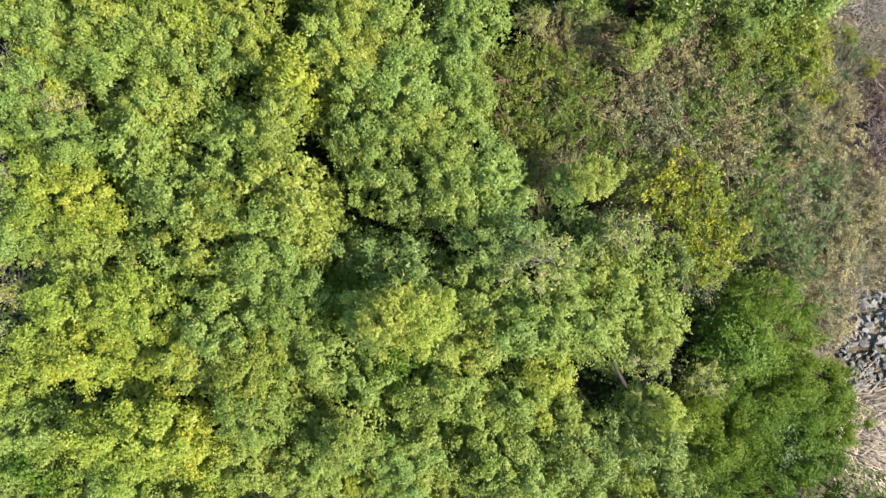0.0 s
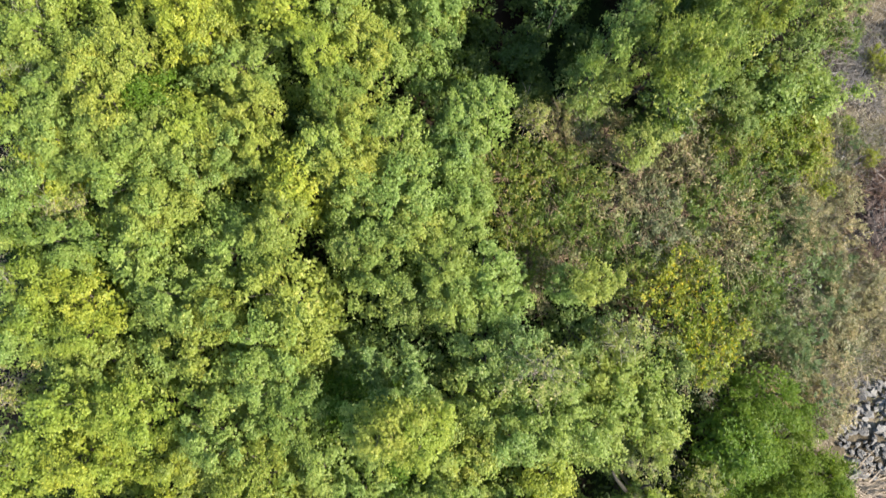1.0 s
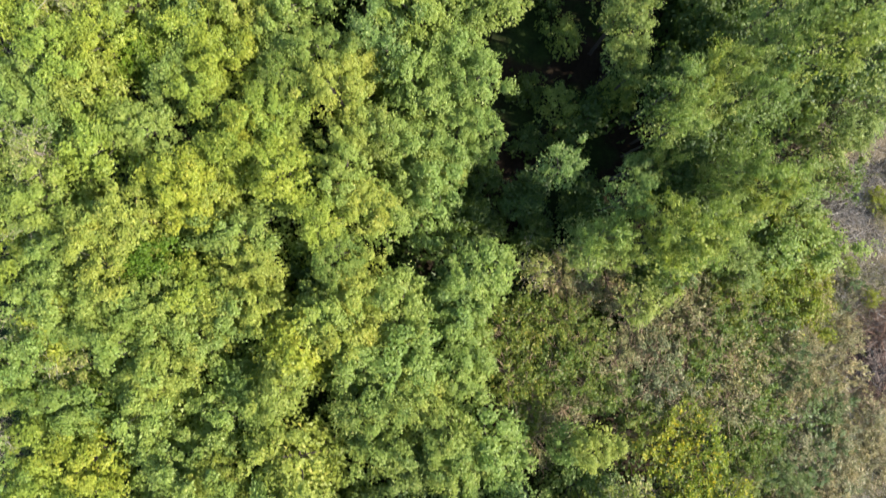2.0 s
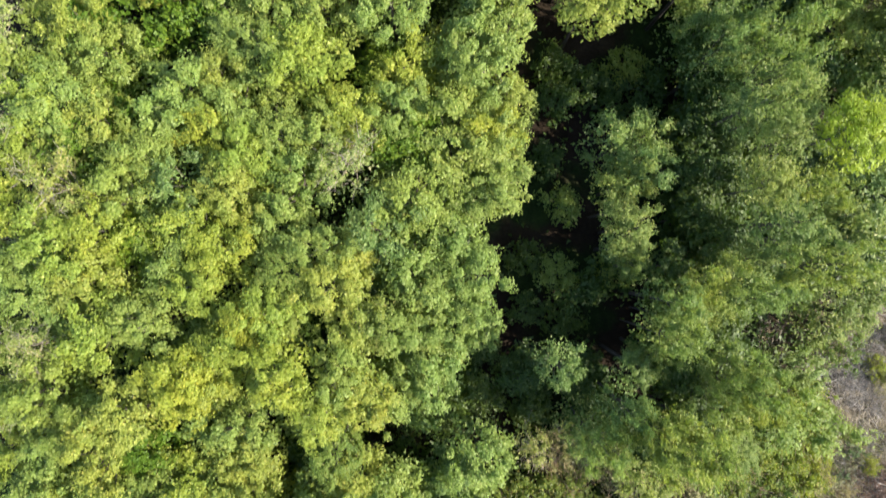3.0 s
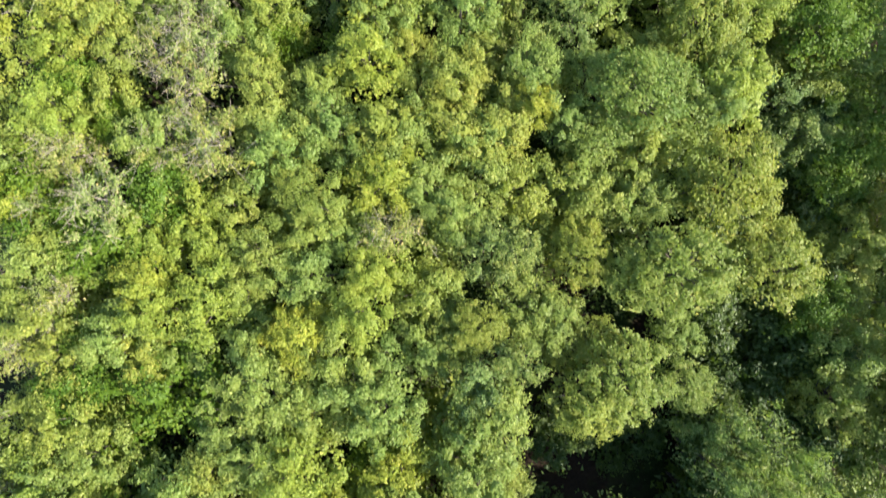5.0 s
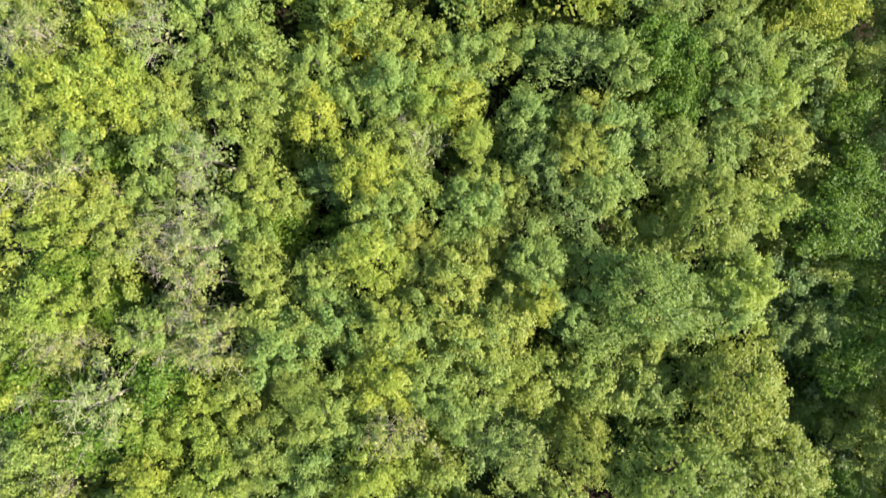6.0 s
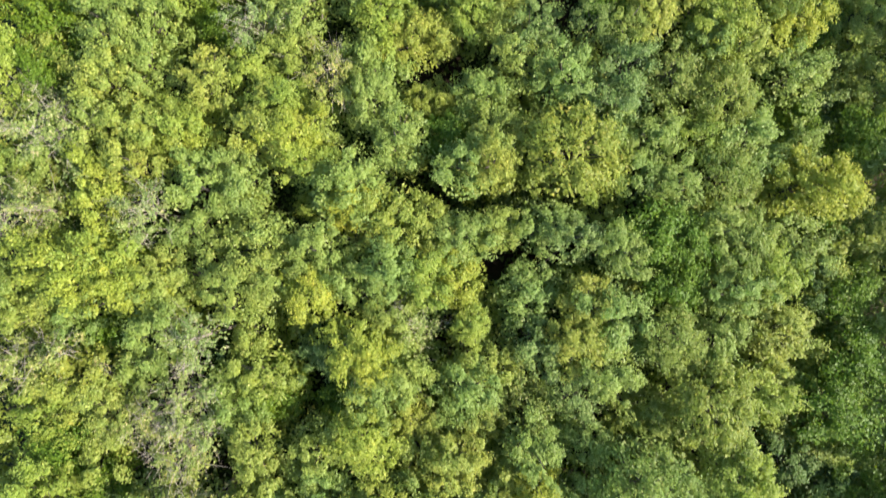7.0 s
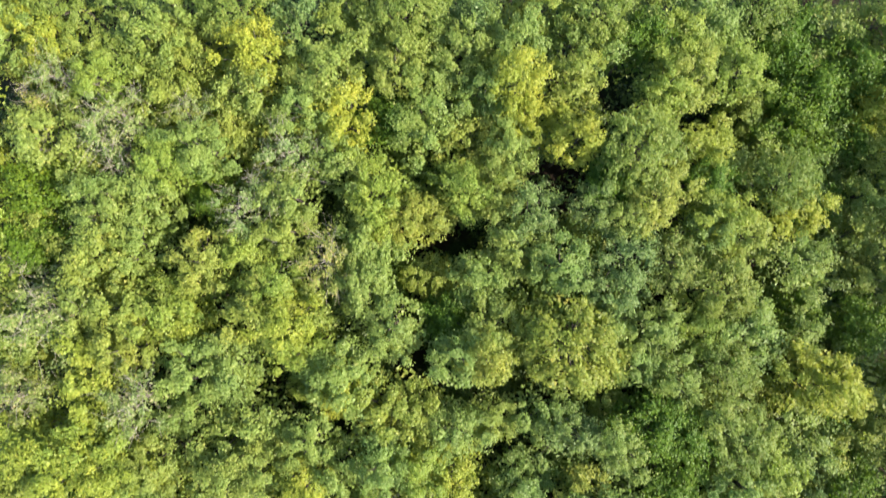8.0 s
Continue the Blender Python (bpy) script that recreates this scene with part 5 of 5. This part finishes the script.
# ---- the open bank ----
def strips(rng, base, way, length, width, sag, parts=3):
    """Long grass or reed blades that bend over: ribbons of a few sections, narrowing to a point."""
    verts, faces = [], []
    for b, w, L, W, s in zip(base, way, length, width, sag):
        w = Vector(w).normalized()
        side = w.cross(Vector((0, 0, 1)))
        side = (side.normalized() if side.length > 1e-4 else Vector((1, 0, 0))) * (W / 2)
        side.rotate(Matrix.Rotation(rng.uniform(-0.7, 0.7), 3, w))
        k = len(verts)
        for i in range(parts + 1):
            f = i / parts
            p = Vector(b) + w * (L * f) - Vector((0, 0, s * L * f * f))
            slim = (1 - 0.85 * f ** 1.5)
            verts += [tuple(p + side * slim), tuple(p - side * slim)]
        faces += [(k + 2 * i, k + 2 * i + 1, k + 2 * i + 3, k + 2 * i + 2) for i in range(parts)]
    return verts, faces


def grass_data(seed, name, count, long, wide, material, lean=0.7, foot=0.16, toward=(0.0, 0.0)):
    rng = np.random.default_rng(seed)
    base = np.stack([rng.normal(0, foot, count), rng.normal(0, foot, count), np.full(count, -0.06)], 1)
    way = unit(np.stack([rng.normal(0, lean, count), rng.normal(0, lean, count), np.full(count, 0.8)], 1))
    way[:, :2] += base[:, :2] * 1.6 + np.array(toward)
    return mesh_of(name, *strips(rng, base, way, long * rng.uniform(0.5, 1.2, count), wide * rng.uniform(0.6, 1.3, count), rng.uniform(0.1, 0.7, count)), material)


def twig_data(seed, name, count, long, thick, material, foot=0.3, rise=0.3):
    rng = np.random.default_rng(seed)
    out = []
    for _ in range(count):
        a = Vector((rng.normal(0, foot), rng.normal(0, foot), rng.uniform(0.0, 0.12)))
        w = Vector((rng.normal(0, 1), rng.normal(0, 1), rng.uniform(0, 2 * rise))).normalized() * long * rng.uniform(0.5, 1.2)
        m = a + w * 0.5 + Vector(rng.normal(0, 0.05, 3)) * long
        t = thick * rng.uniform(0.5, 1.3)
        out.append(tapered([a, m, a + w], [t, t * 0.75, t * 0.3], 4))
        if rng.random() < 0.7:
            s = Vector(rng.normal(0, 0.3, 3)) * long
            out.append(tapered([m, m + s * 0.6, m + s], [t * 0.6, t * 0.45, t * 0.2], 3))
    return mesh_of(name, *joined(out), material)


def on_ground(name, data, x, y, size, turn, label, category, group, sink=0.0):
    ob = new(name, data)
    ob.matrix_basis = Matrix.LocRotScale((x, y, ground_height(x, y) - sink), Euler((0, 0, turn)), (size, size, size))
    return tagged(ob, label, category, group)


def on_burnt_patch(x, y):
    return ((x - 11.35) / 0.75) ** 2 + ((y - 3.25) / 1.15) ** 2 < 1


bank = np.random.default_rng(41)
dry_tufts = [grass_data(50 + v, "dry_grass_tuft", 130, 0.42, 0.016, HAY) for v in range(4)]
green_tufts = [grass_data(60 + v, "green_grass_tuft", 120, 0.34, 0.022, LEAF["herb"]) for v in range(3)]
wispy_tufts = [grass_data(64 + v, "wispy_grass_tuft", 170, 0.5, 0.009, LEAF["herb"], 0.8, 0.22) for v in range(3)]
grey_twigs = [twig_data(70 + v, "grey_twig_heap", 40, 0.5, 0.006, GREY_TWIG) for v in range(3)]
rust_twigs = [twig_data(80 + v, "rust_brown_brush", 60, 0.38, 0.009, REDDISH, 0.22, 0.5) for v in range(3)]

for _ in range(46):
    x, y = bank.uniform(8.4, 10.7), bank.uniform(-2.4, 5.6)
    plant(HERB, x, y, bank.uniform(0.32, 0.58), bank.uniform(0.4, 0.95) * (1.2 if x < 9.6 else 0.75))
for k in range(26):
    x, y = ((8.7, 0.45), (9.2, 2.8), (9.9, 1.4), (9.4, -0.6))[k % 4]
    x, y = x + bank.normal(0, 0.35), y + bank.normal(0, 0.35)
    plant(NETTLE, x, y, bank.uniform(0.25, 0.5), bank.uniform(0.5, 1.05) * (1.15 if x < 9.8 else 0.8))
for _ in range(16):
    plant(HERB, bank.uniform(10.0, 11.8), bank.uniform(-0.6, 2.0), bank.uniform(0.3, 0.5), bank.uniform(0.3, 0.55))
for _ in range(90):
    x, y = bank.uniform(8.6, 12.2), bank.uniform(-3.0, 8.6)
    if (x > 10.4 and y < -0.9) or on_burnt_patch(x, y):
        continue
    on_ground("dry_grass_tuft", dry_tufts[bank.integers(0, 4)], x, y, bank.uniform(0.7, 1.3), bank.uniform(0, 6.28),
              "tuft of dead beige grass on the bank", "grass", "dry grass tufts")
for k in range(70):
    x, y = (bank.uniform(9.9, 11.2), bank.uniform(-2.6, 0.6)) if k % 2 else (bank.uniform(10.2, 11.8), bank.uniform(3.8, 8.2))
    if on_burnt_patch(x, y):
        continue
    on_ground("dry_grass_tuft", dry_tufts[bank.integers(0, 4)], x, y, bank.uniform(0.6, 1.0), bank.uniform(0, 6.28),
              "tuft of dead beige grass on the bank", "grass", "dry grass tufts")
for _ in range(130):
    x, y = bank.uniform(9.7, 12.8), bank.uniform(-0.8, 9.4)
    if on_burnt_patch(x, y) or noise.noise((x * 0.9, y * 0.9, 6.0)) < -0.12:
        continue
    on_ground("dry_grass_tuft", dry_tufts[bank.integers(0, 4)], x, y, bank.uniform(0.5, 0.95), bank.uniform(0, 6.28),
              "tuft of dead beige grass on the bank", "grass", "dry grass tufts")
for _ in range(60):
    x, y = bank.uniform(9.8, 12.6), bank.uniform(-0.6, 9.2)
    if not on_burnt_patch(x, y) and noise.noise((x * 0.9, y * 0.9, 6.0)) < 0.05:
        plant(HERB if bank.random() < 0.6 else NETTLE, x, y, bank.uniform(0.18, 0.36), bank.uniform(0.25, 0.5))
for x, y, r in ((11.4, 7.3, 0.35), (11.7, 7.0, 0.3), (11.2, 4.75, 0.28), (10.6, 5.6, 0.3)):
    plant(VINE, x, y, r, 0.5)
for _ in range(70):
    x, y = bank.uniform(8.4, 12.0), bank.uniform(-2.0, 8.8)
    if on_burnt_patch(x, y):
        continue
    on_ground("green_grass_tuft", green_tufts[bank.integers(0, 3)], x, y, bank.uniform(0.7, 1.2), bank.uniform(0, 6.28),
              "tuft of grey-green grass on the bank", "grass", "green grass tufts")

for _ in range(240):
    x, y = bank.uniform(7.9, 11.6), bank.uniform(-2.4, 5.4)
    if on_burnt_patch(x, y) or (x > 10.2 and y < -1.0):
        continue
    on_ground("wispy_grass_tuft", wispy_tufts[bank.integers(0, 3)], x, y, bank.uniform(0.8, 1.5), bank.uniform(0, 6.28),
              "tuft of long thin grey-green grass on the bank", "grass", "wispy grass tufts")


def litter(name, kinds, count, x0, x1, y0, y1, label, category):
    """Loose sticks strewn over a stretch of the bank: nobody could count them."""
    verts, faces = [], []
    for _ in range(count):
        data = kinds[bank.integers(0, len(kinds))]
        x, y = bank.uniform(x0, x1), bank.uniform(y0, y1)
        m = Matrix.LocRotScale((x, y, ground_height(x, y)), Euler((0, 0, bank.uniform(0, 6.28))), Vector((1, 1, 1)) * bank.uniform(0.7, 1.2))
        n = len(verts)
        verts += [tuple(m @ p.co) for p in data.vertices]
        faces += [tuple(i + n for i in p.vertices) for p in data.polygons]
    tagged(new(name, mesh_of(name, verts, faces, kinds[0].materials[0])), label, category, kind="stuff")


litter("grey_twig_litter", grey_twigs, 34, 10.3, 12.0, 4.2, 8.4, "loose litter of grey dead twigs on the bank", "twigs")
litter("pale_twig_litter", grey_twigs, 26, 8.8, 10.8, -2.2, 5.0, "scattered pale dead stalks among the weeds", "twigs")
litter("ashen_twig_litter", grey_twigs, 7, 10.9, 12.2, 1.8, 4.5, "ash-grey dead twigs over the burnt patch", "twigs")
litter("rust_brown_brush", rust_twigs, 18, 10.7, 12.2, 1.9, 4.5, "rust-brown dry brush strewn round a burnt patch", "brush")


def stone_data(seed):
    """An angular broken stone about 1 across."""
    rng = np.random.default_rng(seed)
    bm = bmesh.new()
    shape = np.array([1.0, rng.uniform(0.5, 0.85), rng.uniform(0.3, 0.55)]) * 0.5
    for p in unit(rng.normal(0, 1, (10, 3))) * rng.uniform(0.8, 1.15, (10, 1)) * shape:
        bm.verts.new(p)
    hull = bmesh.ops.convex_hull(bm, input=bm.verts)
    bmesh.ops.delete(bm, geom=[g for g in hull["geom_interior"] if isinstance(g, bmesh.types.BMVert)], context="VERTS")
    bmesh.ops.bevel(bm, geom=list(bm.edges), offset=0.012, segments=1, affect="EDGES")
    me = bpy.data.meshes.new("rock")
    bm.to_mesh(me)
    bm.free()
    me.materials.append(STONE)
    return me


stones = [stone_data(90 + v) for v in range(7)]
for _ in range(420):
    x, y = bank.uniform(10.35, 12.6), bank.uniform(-3.7, -1.15)
    if x < 10.5 + 0.35 * abs(y + 2.6):
        continue
    size = bank.uniform(0.09, 0.26) if bank.random() < 0.85 else bank.uniform(0.26, 0.42)
    ob = new("rock", stones[bank.integers(0, 7)])
    ob.matrix_basis = Matrix.LocRotScale((x, y, ground_height(x, y) + size * 0.1 + bank.uniform(0, 0.05)),
                                         Euler(bank.uniform(-0.4, 0.4, 3) + np.array([0, 0, bank.uniform(0, 6.28)])), (size, size, size))
    tagged(ob, "angular grey broken rock on the stony bank", "rock", "rocks of the bank")

reeds = [grass_data(110 + v, "dry_reed_clump", 90, 1.0, 0.045, STRAW, 1.0, 0.28, (1.5, 0.0)) for v in range(3)]
for k in range(18):
    x, y = 10.6 + (0.37 * k) % 1.2, -3.75 - 0.12 * k
    on_ground("dry_reed_clump", reeds[k % 3], x, y, bank.uniform(0.75, 1.0), bank.uniform(-0.7, 0.5),
              "clump of bleached straw-coloured reed leaves lying outward", "reeds", "dry reeds")


def burnt_soil():
    """A low uneven mound of burnt brown-black soil with a ragged rim."""
    verts, faces, rings, sides = [], [], 9, 34
    for i in range(rings + 1):
        for s in range(sides):
            a, f = 2 * math.pi * s / sides, i / rings
            edge = 1 + 0.25 * noise.noise((math.cos(a) * 1.6, math.sin(a) * 1.6, 3.0))
            x, y = 11.35 + 0.72 * f * edge * math.cos(a), 3.25 + 1.1 * f * edge * math.sin(a)
            lump = 0.10 * noise.noise((x * 4, y * 4, 2.0)) + 0.05 * noise.noise((x * 11, y * 11, 5.0))
            verts.append((x, y, ground_height(x, y) + (0.05 + lump) * (1 - f ** 2) + 0.05 * (1 - f) - 0.03 * f ** 6))
    for i in range(rings):
        faces += [(i * sides + s, i * sides + (s + 1) % sides, (i + 1) * sides + (s + 1) % sides, (i + 1) * sides + s) for s in range(sides)]
    tagged(new("burnt_soil", mesh_of("burnt_soil", verts, faces, BURNT)), "burnt brown-black soil between dry brush on the bank", "burnt soil")


BURNT = rough_material("burnt_earth", [(0.3, (0.012, 0.009, 0.008)), (0.55, (0.04, 0.026, 0.021)), (0.75, (0.09, 0.062, 0.052))], 4.0, 7, 0.95, 0.8, 30.0)
burnt_soil()


def charred_log(x, y, turn, long, thick):
    pts = [(0, 0, 0), (long * 0.3, 0.03, 0.05), (long * 0.65, -0.03, 0.07), (long, 0.02, 0.02)]
    v, f = joined([tapered(pts, [thick, thick * 0.9, thick * 0.8, thick * 0.6], 8),
                   tapered([pts[1], (long * 0.4, 0.16, 0.14), (long * 0.45, 0.3, 0.18)], [thick * 0.5, thick * 0.4, thick * 0.2], 5)])
    on_ground("charred_branch", mesh_of("charred_branch", v, f, CHAR), x, y, 1.0, turn, "blackened branch lying in the burnt patch", "branch",
              "charred branches", -thick * 0.6)


for k in range(7):
    charred_log(bank.uniform(11.0, 11.5), bank.uniform(2.7, 3.5), bank.uniform(0, 6.28), bank.uniform(0.3, 0.5), bank.uniform(0.07, 0.11))
for k in range(16):
    charred_log(bank.uniform(10.95, 11.9), bank.uniform(2.4, 3.9), bank.uniform(0, 6.28), bank.uniform(0.35, 0.8), bank.uniform(0.03, 0.06))

# a dead stem that leans among the trees
v, f = joined([tapered([(5.45, -4.6, -0.1), (4.85, -4.0, 1.0), (4.3, -3.3, 2.2), (3.75, -2.6, 3.05), (3.6, -2.35, 3.3)], [0.07, 0.06, 0.05, 0.04, 0.02], 8),
               tapered([(4.3, -3.3, 2.2), (4.5, -2.95, 2.6), (4.6, -2.75, 2.95)], [0.04, 0.03, 0.01], 5)])
tagged(new("leaning_dead_trunk", mesh_of("leaning_dead_trunk", v, f, DEADWOOD)), "bare grey dead trunk leaning among green trees", "dead tree")
